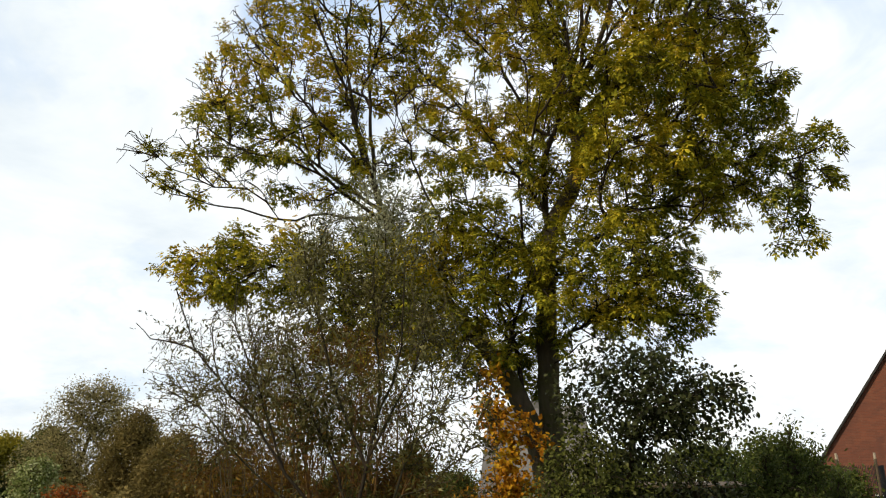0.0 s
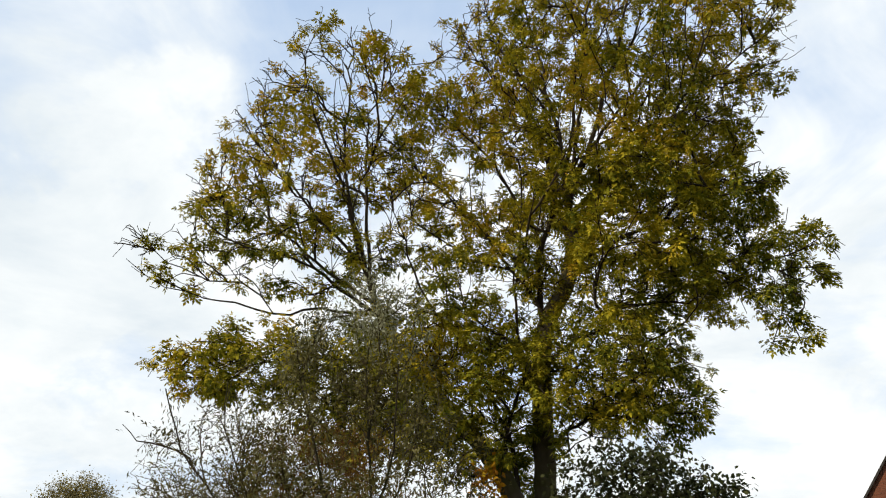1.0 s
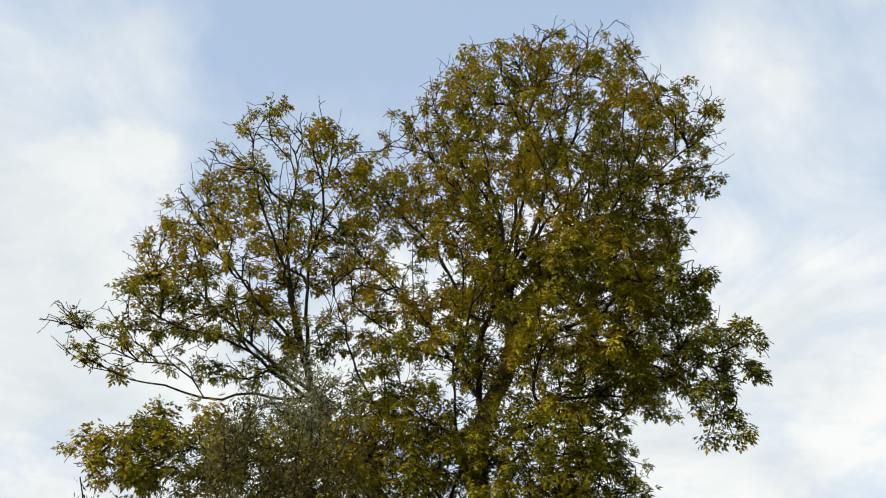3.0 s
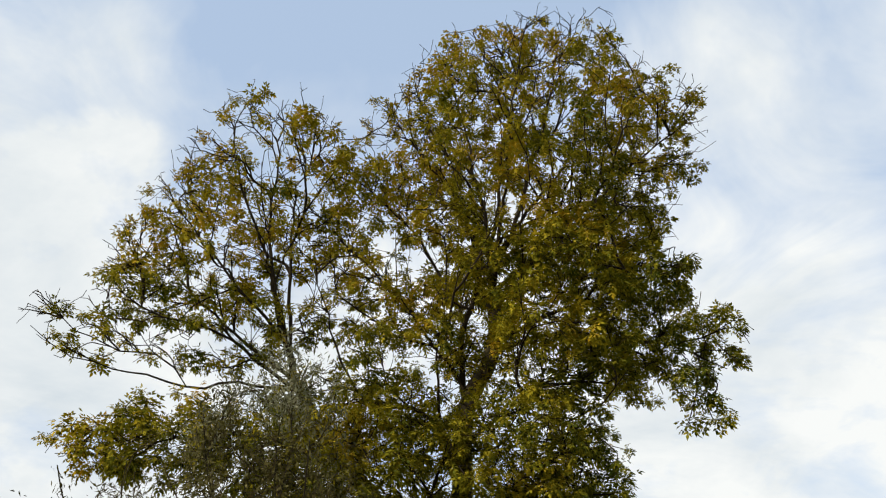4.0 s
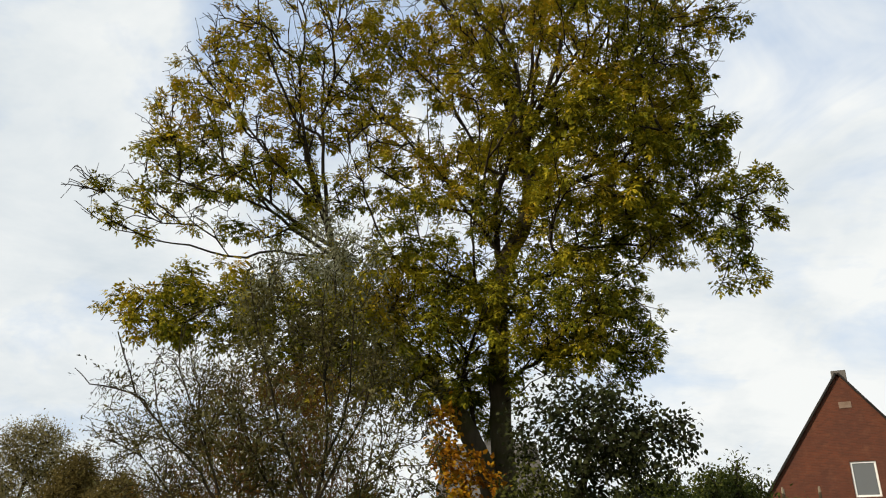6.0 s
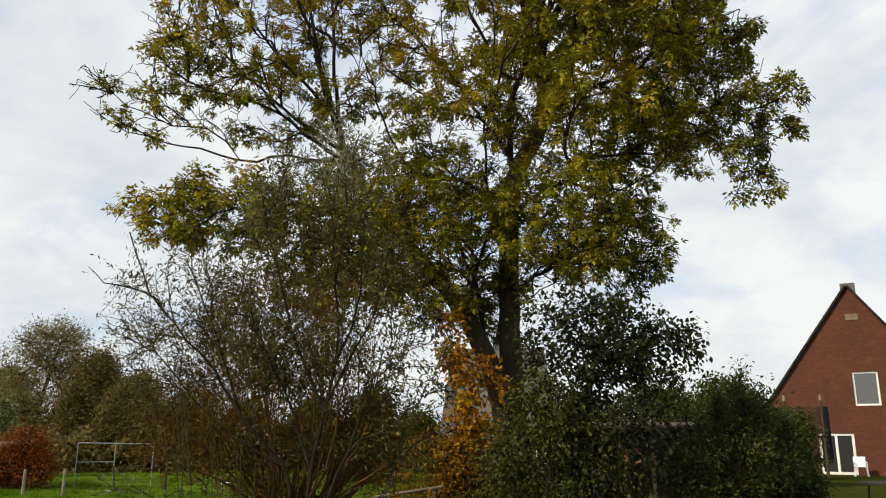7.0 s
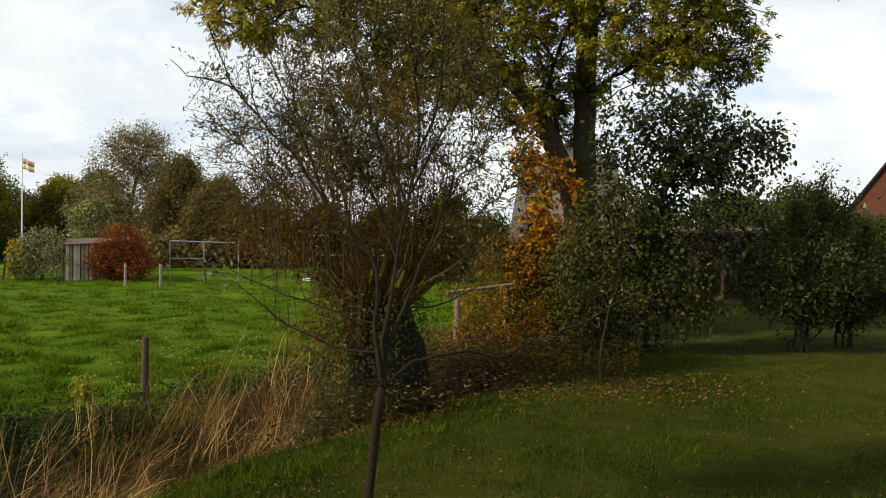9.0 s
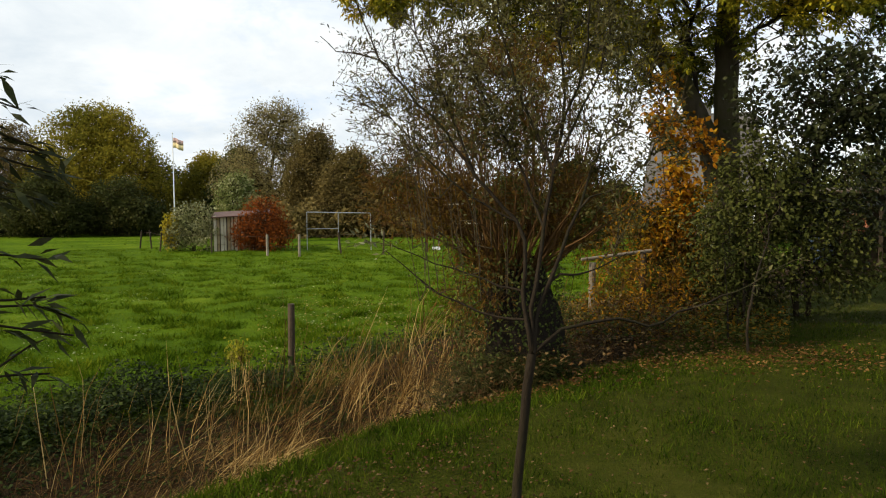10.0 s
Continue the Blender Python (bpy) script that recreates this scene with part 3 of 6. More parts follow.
def level(x, y):
    """The ground's height: lawn, a ditch along its edge, and the lower meadow."""
    x, y = np.asarray(x, float), np.asarray(y, float)
    s = edge_distance(x, y) + 0.25 * np.sin(x * 0.9 + 1.3) * np.cos(y * 0.7)
    far = np.hypot(x, y)
    lawn = -0.012 * np.clip(far - 8, 0, 40) + 0.02 * np.sin(x * 1.3) * np.sin(y * 1.1 + 0.5)
    meadow = -1.05 - 0.0018 * np.clip(far - 12, 0, 60) + 0.04 * np.sin(x * 0.8 + y * 0.3) * np.sin(y * 0.55) + 0.04 * np.sin(x * 2.1 + 1.5 * np.sin(y * 0.9)) * np.sin(y * 2.3 + np.sin(x))
    deep = -1.35 + 0.45 * np.clip((y - 15) / 15, 0, 1)
    z = np.where(s < -1.0, lawn, meadow)
    t = lambda a, b: (lambda u: u * u * (3 - 2 * u))(np.clip((s - a) / (b - a), 0, 1))
    rim = lawn - 0.16
    z = np.where((s >= -1.0) & (s < 0), lawn + (rim - lawn) * t(-1.0, 0.0), z)
    z = np.where((s >= 0) & (s < 2.3), rim + (deep - rim) * t(0.0, 1.9), z)
    z = np.where((s >= 2.3) & (s < 5.2), deep + (meadow - deep) * t(3.3, 5.2), z)
    across = np.clip((s - 2.0) / 4.0, 0, 1)
    bank = lawn + (meadow - lawn) * across * across * (3 - 2 * across)
    end = np.clip((edge_run(x, y) - 0.3) / 2.0, 0, 1)
    z = z + (bank - z) * end * end * (3 - 2 * end) * (s > -1.0)
    mound = np.exp(-((x + 0.95) ** 2 + (y - 8.05) ** 2) / 1.1)
    return z + (np.maximum(z, -0.08) - z) * mound


def on_ground(x, y, lift=0.0):
    return Vector((x, y, float(level(x, y)) + lift))


def by(bearing, far, lift=0.0):
    p = spot(bearing, far, 0)
    return on_ground(p.x, p.y, lift)


def ground_sheet():
    near = np.linspace(-22, 16, 139)
    out = 22 * np.geomspace(1, 140, 36)[1:]
    gx = np.concatenate([-out[::-1], near, out - 6])
    gy = np.concatenate([-out[::-1], np.linspace(-22, 30, 190), 30 + (out - 22)])
    x, y = np.meshgrid(gx, gy)
    pts = np.stack([x, y, level(x, y)], -1).reshape(-1, 3)
    w = len(gx)
    k = (np.arange(len(gy) - 1)[:, None] * w + np.arange(w - 1)[None]).ravel()
    tagged(raw("ground", pts, np.stack([k, k + 1, k + w + 1, k + w], 1), TURF, None, "", True), "grass ground with a lawn, a ditch and a lower green meadow", "ground", kind="structure")


ground_sheet()
rng = np.random.default_rng(5)


def polar(count, b0, b1, d0, d1, power=1.0):
    """Random places between two bearings and two distances."""
    a = np.radians(rng.uniform(b0, b1, count))
    d = d0 + (d1 - d0) * rng.random(count) ** power
    return d * np.sin(a), d * np.cos(a)


def sward(name, x, y, size, width, mat, label, lean=0.35):
    p = np.stack([x, y, level(x, y) - 0.005], -1)
    n = len(p)
    a = np.stack([rng.normal(0, lean, n), rng.normal(0, lean, n), np.ones(n)], -1)
    shape = ([(-width / 2, 0, 0), (width / 2, 0, 0), (0.05, 1, 0.12)], [(0, 1, 2)])
    facing = np.stack([rng.normal(0, 1, n), rng.normal(0, 1, n), np.zeros(n)], -1)
    return tagged(scatter(name, shape, p, a, facing, size * rng.uniform(0.5, 1.3, n), mat), label, "grass", kind="stuff")

# ---- the ash ----


def ash_tree():
    foot = by(8.2, 13.0)
    top = thing("ash_tree", foot, "tall twin-stemmed ash with thinning yellow-green autumn leaves on the ditch bank", "tree")

    def at(bearing, z, far=13.0):
        return tuple(spot(bearing, far, z) - foot)

    wood = Wood(11)
    wood.node((0, 0, -0.25), -1, 0, 0.30)
    names = []

    def stem(r0, r1, *way, name="limb"):
        """A limb from its thickness at foot and end, then bearing, height and distance of its points."""
        wood.grow_stem([at(*p) for p in way], r0, r1, 0.26, len(names), 0.012 if name == "trunk" else 0.022)
        names.append((name, ""))

    # the two trunks
    stem(0.234, 0.125, (8.3, foot.z - 0.2), (8.1, 1.5), (7.9, 2.8), (7.9, 4.8), (8.4, 6.0), (9.8, 6.57), (10.7, 7.09, 12.9), (11.0, 7.64, 12.9), (10.9, 8.22, 12.9), name="trunk")
    stem(0.205, 0.075, (7.6, 1.2), (7.0, 2.3, 12.9), (5.2, 3.23, 12.8), (3.0, 3.99, 12.7), (0.0, 4.76, 12.7), (-3.1, 5.63, 12.6), (-5.0, 6.3, 12.5), name="trunk")
    # the fan of the main crown
    stem(0.061, 0.030, (8.4, 6.0), (8.1, 6.99, 12.9), (8.6, 7.63, 12.8), (9.6, 8.16, 12.8), (10.0, 8.97, 12.7), (9.8, 9.82, 12.6))
    stem(0.052, 0.008, (10.9, 8.22, 12.9), (10.7, 9.08, 12.9), (10.7, 9.77, 13.0), (9.9, 10.79, 13.0), (9.3, 12.04, 13.1), (8.0, 13.59, 13.1), (7.1, 14.6, 13.2))
    stem(0.048, 0.008, (10.9, 8.22, 12.9), (10.8, 8.96, 12.9), (11.8, 9.92, 12.8), (12.3, 10.95, 12.7), (13.2, 12.19, 12.6), (13.4, 13.71, 12.5), (12.8, 14.6, 12.4))
    stem(0.036, 0.008, (9.6, 8.16, 12.8), (9.8, 8.66, 12.8), (8.8, 9.83, 12.6), (7.1, 10.39, 12.4), (4.5, 11.09, 12.2), (2.4, 11.7, 12.0))
    stem(0.056, 0.008, (10.9, 8.22, 12.9), (11.2, 8.7, 12.9), (13.2, 9.69, 12.9), (14.8, 10.88, 12.9), (16.9, 12.3, 12.9), (18.8, 14.2, 12.9), (19.4, 15.0, 12.9))
    stem(0.042, 0.008, (11.2, 8.7, 12.9), (14.5, 10.07, 13.1), (17.9, 11.24, 13.4), (20.6, 12.84, 13.6), (22.6, 14.5, 13.8))
    stem(0.040, 0.008, (11.2, 8.7, 12.9), (16.3, 9.39, 12.8), (21.0, 9.91, 12.6), (24.8, 10.54, 12.5), (29.0, 11.0, 12.3))
    stem(0.037, 0.008, (10.9, 8.22, 12.9), (16.6, 9.21, 13.3), (21.4, 9.81, 13.8), (25.7, 10.27, 14.2))
    stem(0.045, 0.008, (10.7, 7.09, 12.9), (13.7, 7.36, 12.6), (17.5, 7.59, 12.4), (20.8, 7.81, 12.1), (25.2, 7.62, 11.8))
    stem(0.046, 0.007, (10.7, 7.0, 12.9), (15.9, 7.22, 12.8), (20.6, 6.95, 12.7), (24.6, 6.63, 12.5), (28.1, 6.08, 12.4))
    stem(0.040, 0.008, (9.2, 7.81, 12.8), (7.7, 7.94, 12.8), (6.4, 8.52, 12.7), (4.5, 9.38, 12.7), (1.9, 10.01, 12.6), (-0.6, 10.5, 12.6))
    stem(0.040, 0.008, (8.1, 6.9, 12.9), (4.9, 7.75, 13.1), (0.6, 8.92, 13.2), (-2.3, 9.78, 13.4), (-3.6, 10.19, 13.6))
    stem(0.035, 0.007, (8.3, 6.3, 12.9), (5.8, 7.03, 12.7), (2.6, 7.22, 12.6), (-0.2, 7.63, 12.4), (-3.1, 7.9, 12.2))
    stem(0.036, 0.007, (8.3, 5.5, 12.9), (4.0, 5.88, 12.7), (0.7, 5.96, 12.5), (-1.5, 6.64, 12.4), (-2.8, 7.39, 12.2), (-4.2, 8.17, 12.0))
    stem(0.033, 0.007, (8.2, 5.3, 12.9), (11.4, 5.72, 12.6), (14.8, 5.51, 12.4), (17.9, 5.11, 12.1), (19.6, 4.75, 11.8))
    stem(0.036, 0.010, (8.0, 4.6, 12.9), (6.6, 5.6, 12.8), (6.2, 6.6, 12.5), (7.0, 7.6, 12.2))
    stem(0.043, 0.008, (10.9, 8.22, 12.9), (12.0, 9.2, 12.1), (13.6, 11.0, 11.5), (15.4, 13.0, 11.3))
    # the fan of the leaning stem
    stem(0.043, 0.008, (-5.0, 6.3, 12.5), (-5.8, 7.12, 12.7), (-7.3, 8.02, 12.7), (-8.7, 9.09, 12.8), (-10.7, 10.1, 12.8), (-12.4, 11.47, 12.8), (-11.9, 12.4, 12.9))
    stem(0.045, 0.008, (-5.0, 6.3, 12.5), (-6.5, 7.29, 12.6), (-7.6, 8.39, 12.5), (-8.3, 9.58, 12.5), (-8.1, 10.91, 12.4), (-8.3, 12.3, 12.4))
    stem(0.040, 0.008, (-5.0, 6.3, 12.5), (-5.9, 7.81, 12.7), (-6.2, 9.05, 12.8), (-6.4, 10.14, 12.8), (-5.2, 11.07, 12.9), (-3.6, 11.9, 13.0))
    stem(0.036, 0.007, (-4.6, 6.1, 12.5), (-10.0, 6.85, 12.4), (-13.7, 7.1, 12.3), (-17.2, 7.17, 12.2), (-19.4, 7.47, 12.0))
    stem(0.035, 0.007, (-5.0, 6.3, 12.5), (-9.1, 7.01, 12.8), (-12.6, 7.78, 13.0), (-16.6, 8.61, 13.2), (-19.3, 9.0, 13.4))
    stem(0.033, 0.007, (-5.8, 7.0, 12.6), (-9.6, 7.85, 12.6), (-13.3, 8.78, 12.6), (-16.2, 9.59, 12.6), (-17.6, 10.0, 12.6))
    stem(0.027, 0.005, (-4.6, 6.1, 12.5), (-9.2, 6.22, 12.6), (-12.8, 6.01, 12.5), (-15.8, 6.13, 12.4), (-18.3, 6.18, 12.4), (-21.2, 6.27, 12.4), (-24.0, 6.59, 12.3))
    stem(0.016, 0.005, (-12.9, 6.03, 12.5), (-15.3, 6.49, 12.4), (-17.8, 6.49, 12.4), (-20.1, 6.57, 12.3), (-22.2, 6.81, 12.3), (-23.5, 7.12, 12.2))
    stem(0.030, 0.006, (-1.5, 5.1, 12.6), (-9.1, 5.22, 12.3), (-13.0, 5.06, 12.2), (-16.6, 4.75, 12.1), (-19.5, 4.7, 11.9))
    stem(0.043, 0.010, (6.0, 2.95, 12.8), (5.5, 3.94, 13.0), (4.6, 4.57, 13.1), (3.5, 5.23, 13.3), (1.8, 6.02, 13.4), (0.5, 7.2, 13.8))

    def mass(bearing, z, far, *radii):
        return at(bearing, z, far), radii

    high = [
        mass(14.5, 11.0, 13, 3.0, 2.9, 3.2), mass(18.3, 13.1, 13, 1.9, 1.8, 1.8), mass(11.0, 12.6, 12.8, 1.9, 1.7, 1.9), mass(25.6, 11.3, 13, 1.25, 1.3, 1.25),
        mass(27.4, 12.0, 12.8, 0.9, 0.9, 0.6), mass(29.0, 11.3, 12.5, 0.4, 0.5, 0.5), mass(0.8, 12.1, 12.6, 0.5, 0.6, 0.5), mass(3.0, 11.3, 13, 1.1, 1.2, 1.2), mass(3.6, 9.4, 13.2, 1.9, 1.9, 1.9), mass(15.0, 9.2, 12, 1.9, 1.4, 1.5), mass(19.5, 9.3, 12.8, 1.6, 1.5, 1.2),
    ]
    middle = [
        mass(21.2, 7.7, 13, 1.25, 1.5, 1.4), mass(26.6, 6.7, 12.6, 1.0, 0.9, 0.7), mass(25.4, 6.0, 12.6, 0.6, 0.5, 0.4), mass(17.5, 8.0, 12.4, 1.6, 1.5, 1.6), mass(20.0, 6.7, 12.6, 1.2, 1.1, 0.8),
        mass(13.5, 7.4, 12.4, 1.9, 1.9, 1.6), mass(17.0, 6.3, 12.2, 1.3, 1.1, 0.9), mass(5.0, 6.4, 12.6, 1.6, 1.4, 1.2), mass(9.3, 7.3, 12.2, 1.0, 0.8, 0.9), mass(0.0, 8.0, 12.8, 1.2, 1.2, 1.0),
        mass(26.2, 5.45, 12.5, 0.4, 0.4, 0.3), mass(22.6, 6.0, 12.5, 0.7, 0.6, 0.4), mass(26.4, 8.0, 12.6, 0.6, 0.6, 0.5),
    ]
    low = [
        mass(15.6, 4.6, 12.4, 0.95, 0.9, 0.9), mass(13.0, 5.1, 12.2, 1.4, 1.2, 1.1), mass(9.8, 4.6, 12.2, 0.9, 0.8, 0.9), mass(4.2, 5.0, 12.6, 1.2, 1.1, 0.9), mass(0.2, 4.7, 12.3, 1.2, 1.0, 0.8),
        mass(-4.0, 4.7, 12.1, 1.2, 1.0, 0.8), mass(-2.0, 5.7, 12.4, 1.3, 1.0, 0.8), mass(2.0, 5.6, 12.4, 1.0, 1.0, 0.9), mass(-6.0, 4.0, 12.2, 1.2, 1.0, 0.6), mass(1.5, 3.9, 12.3, 1.0, 0.9, 0.6), mass(17.6, 4.6, 12, 0.6, 0.6, 0.7), mass(6.2, 3.9, 13.6, 0.7, 0.7, 0.7), mass(-8.5, 5.1, 12.1, 1.2, 1.0, 0.7), mass(-13.8, 5.0, 12, 1.35, 1.1, 0.7), mass(-17.6, 4.9, 12, 0.8, 0.7, 0.5), mass(-20.2, 4.9, 12.2, 0.4, 0.4, 0.35),
    ]
    leaning = [
        mass(-8.6, 10.6, 12.8, 1.7, 1.6, 2.0), mass(-5.2, 10.6, 12.8, 0.9, 1.1, 1.4), mass(-11.6, 9.2, 12.8, 1.5, 1.5, 1.6), mass(-14.4, 8.3, 12.8, 1.5, 1.5, 1.1), mass(-17.4, 7.6, 12.6, 0.8, 0.9, 0.9), mass(-16.6, 9.5, 12.8, 0.6, 0.7, 0.6), mass(-14.6, 10.7, 12.8, 0.6, 0.6, 0.7),
        mass(-11.0, 7.2, 12.6, 1.4, 1.2, 0.8), mass(-21.2, 6.8, 12.4, 0.85, 0.7, 0.5), mass(-22.8, 6.9, 12.3, 0.45, 0.5, 0.4), mass(-18.6, 6.5, 12.3, 0.7, 0.5, 0.3), mass(-6.0, 8.2, 12.8, 1.2, 1.3, 1.2),
    ]
    blobs = high + middle + low + leaning
    # boughs first, then branches, then twigs
    wood.reach(in_blobs(wood.rng, blobs, 520, 0.5, 0.75), 0.3, 1.3, 0.3, 0.022, 0.08)
    wood.reach(in_blobs(wood.rng, blobs, 3000, 0.35, 0.76, 0.1), 0.26, 1.3, 0.25, 0.018, 0.06)
    wood.tips = []
    wood.reach(in_blobs(wood.rng, blobs, 5200, 0.5, 0.72, 0.4), 0.22, 1.1, 0.28, 0.018, 0.14)
    wood.reach(in_blobs(wood.rng, low, 900, 0.4, 0.72), 0.2, 1.1, 0.2, 0.018, 0.14)
    leafy = list(wood.tips)
    bare_ends = in_blobs(wood.rng, [(p, tuple(1.08 * v for v in q)) for p, q in high + leaning], 2600, 0.9, 0.68, 1.0)
    wood.reach(bare_ends[wood.rng.random(len(bare_ends)) < 0.2 + 0.05 * bare_ends[:, 2]], 0.16, 0.9, 0.12, 0.014, 0.1)
    wood.tips = leafy
    r = wood.radii(0.0056, 2.55, 0.03)
    wood.wooden(top, r, ASH_BARK, TWIG_BARK, names, 12)
    rng, co, ahead = wood.rng, np.array(wood.co), np.array(wood.ahead)
    tips = np.array(leafy)
    z, side = co[tips, 2] + foot.z, co[tips, 0]
    # thinner leaf towards the top, on the leaning stem and in the open heart of the fan
    bare = np.clip((z - 10.5) / 6, 0.0, 0.5) + 0.42 * (side < -2.6) * (z > 6.0) + 0.25 * (side < -6.6)
    heart = np.exp(-(((side - 0.2) / 1.5) ** 2 + ((z - 8.9) / 1.7) ** 2)) + np.exp(-(((side + 3.1) / 0.6) ** 2 + ((z - 8.0) / 1.8) ** 2))
    bare = np.clip(0.95 * bare + 0.08 * heart + 0.1 * (side < -3.2) * (z < 6.0), 0, 0.85)
    gap = np.clip(0.305 + 0.010 * (z - 6.0), 0.29, 0.37) - 0.08 * np.exp(-(((side - 4.2) / 2.4) ** 2 + ((z - 7.4) / 2.2) ** 2)) - 0.05 * (z < 6.6) * (side > 0) - 0.06 * (z < 6.2) * (side < 0) - 0.05 * np.exp(-(((side - 0.8) / 2.4) ** 2 + ((z - 9.0) / 2.2) ** 2))
    picked = np.zeros((len(tips), 3))
    bunches, n = [], 0
    for i, room, out_of_leaf in zip(tips, gap, rng.random(len(tips)) < bare):
        if not out_of_leaf and (n == 0 or np.min(np.linalg.norm(picked[:n] - co[i], axis=1)) > room):
            picked[n] = co[i]
            bunches.append(i)
            n += 1
    each = 34
    i = np.repeat(bunches, each)
    big = np.repeat(rng.uniform(0.55, 1.3, len(bunches)), each)
    blown = np.array((0.22, 0.05, -0.18))
    out = unit(rng.normal(0, 1.0, (len(i), 3)) * (0.9, 0.9, 0.62) + blown + 0.45 * ahead[i])
    p = co[i] - ahead[i] * (rng.uniform(0, 0.16, len(i)) * big)[:, None] + out * (rng.uniform(0.0, 0.05, len(i)) * big)[:, None]
    nrm = unit(out * 0.3 + rng.normal(0, 0.3, (len(i), 3)) + np.array((0, 0, 1.0)))
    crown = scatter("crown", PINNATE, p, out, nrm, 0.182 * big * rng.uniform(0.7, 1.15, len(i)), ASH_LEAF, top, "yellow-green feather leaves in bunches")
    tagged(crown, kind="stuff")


ash_tree()

# ---- the young willow and the pollard on the ditch bank ----


def young_willow():
    foot = by(-9.4, 3.2)
    top = thing("young_willow", foot, "young multi-stemmed willow with thin whips and small silvery leaves", "tree")

    def at(bearing, z, far=3.3):
        return tuple(spot(bearing, far, z) - foot)

    wood = Wood(23)
    wood.node((0, 0, -0.1), -1, 0, 0.045)
    names = []

    def stem(r0, r1, *way, name="stem"):
        wood.grow_stem([at(*p) for p in way], r0, r1, 0.08, len(names), 0.004)
        names.append((name, ""))

    stem(0.0225, 0.0190, (-9.4, -0.05, 3.2), (-8.8, 0.18, 3.2), (-8.4, 0.37, 3.25), (-8.0, 0.56, 3.27), (-7.6, 0.76, 3.28), (-7.2, 0.92, 3.3), name="trunk")
    stem(0.0120, 0.0028, (-7.2, 0.92, 3.3), (-6.9, 1.06, 3.35), (-5.9, 1.23, 3.4), (-5.0, 1.36, 3.45), (-3.8, 1.53, 3.5), (-2.8, 1.71, 3.6), (-1.6, 1.95, 3.75))
    stem(0.0105, 0.0026, (-7.2, 0.92, 3.3), (-7.2, 1.11, 3.35), (-6.8, 1.28, 3.4), (-6.3, 1.45, 3.5), (-5.6, 1.71, 3.55), (-4.7, 1.98, 3.65), (-5.1, 2.31, 3.7), (-5.4, 2.62, 3.8), (-5.2, 3.0, 3.9))
    stem(0.0112, 0.0026, (-7.25, 0.90, 3.3), (-7.7, 1.06, 3.33), (-7.9, 1.18, 3.38), (-7.6, 1.33, 3.42), (-8.4, 1.48, 3.48), (-11.3, 1.68, 3.5), (-13.4, 1.89, 3.6), (-16.2, 2.09, 3.65), (-18.2, 2.25, 3.7), (-19.8, 2.53, 3.75))
    stem(0.0078, 0.0024, (-5.6, 1.71, 3.55), (-6.5, 1.84, 3.6), (-7.8, 2.02, 3.65), (-9.0, 2.31, 3.7), (-10.4, 2.62, 3.8), (-11.0, 2.95, 4.0))
    stem(0.0070, 0.0022, (-5.3, 1.76, 3.55), (-3.8, 1.95, 3.6), (-2.8, 2.09, 3.7), (-1.7, 2.29, 3.8), (-1.1, 2.56, 3.9))
    stem(0.0065, 0.0022, (-5.0, 1.91, 3.6), (-3.5, 2.16, 3.55), (-3.1, 2.36, 3.5), (-3.0, 2.65, 3.5))
    stem(0.0045, 0.0016, (-17.6, 2.21, 3.68), (-19.4, 2.26, 3.7), (-21.2, 2.30, 3.8), (-22.3, 2.37, 3.85))
    stem(0.0085, 0.0026, (-7.2, 0.92, 3.3), (-5.1, 1.01, 3.37), (-3.0, 1.03, 3.42), (-0.8, 1.05, 3.47), (1.3, 1.01, 3.52), (3.3, 1.06, 3.58), (5.5, 1.11, 3.64), (7.3, 1.16, 3.7), (10.5, 1.28, 3.75))
    stem(0.0070, 0.0022, (-6.2, 1.19, 3.38), (-5.1, 1.25, 3.42), (-3.8, 1.24, 3.46), (-2.3, 1.27, 3.5), (-0.2, 1.33, 3.55))
    stem(0.0065, 0.0018, (-7.7, 1.06, 3.33), (-9.7, 1.06, 3.38), (-12.6, 1.11, 3.46), (-15.5, 1.22, 3.54), (-17.9, 1.34, 3.6))
    stem(0.0055, 0.0016, (-7.9, 1.18, 3.38), (-9.7, 1.20, 3.42), (-11.8, 1.24, 3.5), (-15.5, 1.32, 3.6), (-18.3, 1.40, 3.65))
    stem(0.0062, 0.0018, (-11.3, 1.68, 3.5), (-13.8, 2.11, 3.7), (-15.4, 2.37, 3.8), (-15.7, 2.66, 4.0))
    stem(0.0058, 0.0016, (-8.4, 1.48, 3.48), (-11.8, 1.60, 3.55), (-15.0, 1.79, 3.65), (-17.8, 2.01, 3.8), (-19.4, 2.18, 3.9))
    stem(0.0060, 0.0016, (-5.1, 2.31, 3.7), (-4.4, 2.75, 3.85), (-4.9, 3.1, 3.95), (-5.2, 3.4, 4.0))
    stem(0.0050, 0.0016, (-10.4, 2.62, 3.8), (-9.4, 2.9, 3.9), (-8.6, 3.15, 4.0))
    stem(0.0066, 0.0020, (-6.3, 1.45, 3.5), (-8.0, 1.75, 3.7), (-10.2, 2.05, 3.9), (-12.5, 2.4, 4.1))

    def mass(bearing, z, far, *radii):
        return at(bearing, z, far), radii

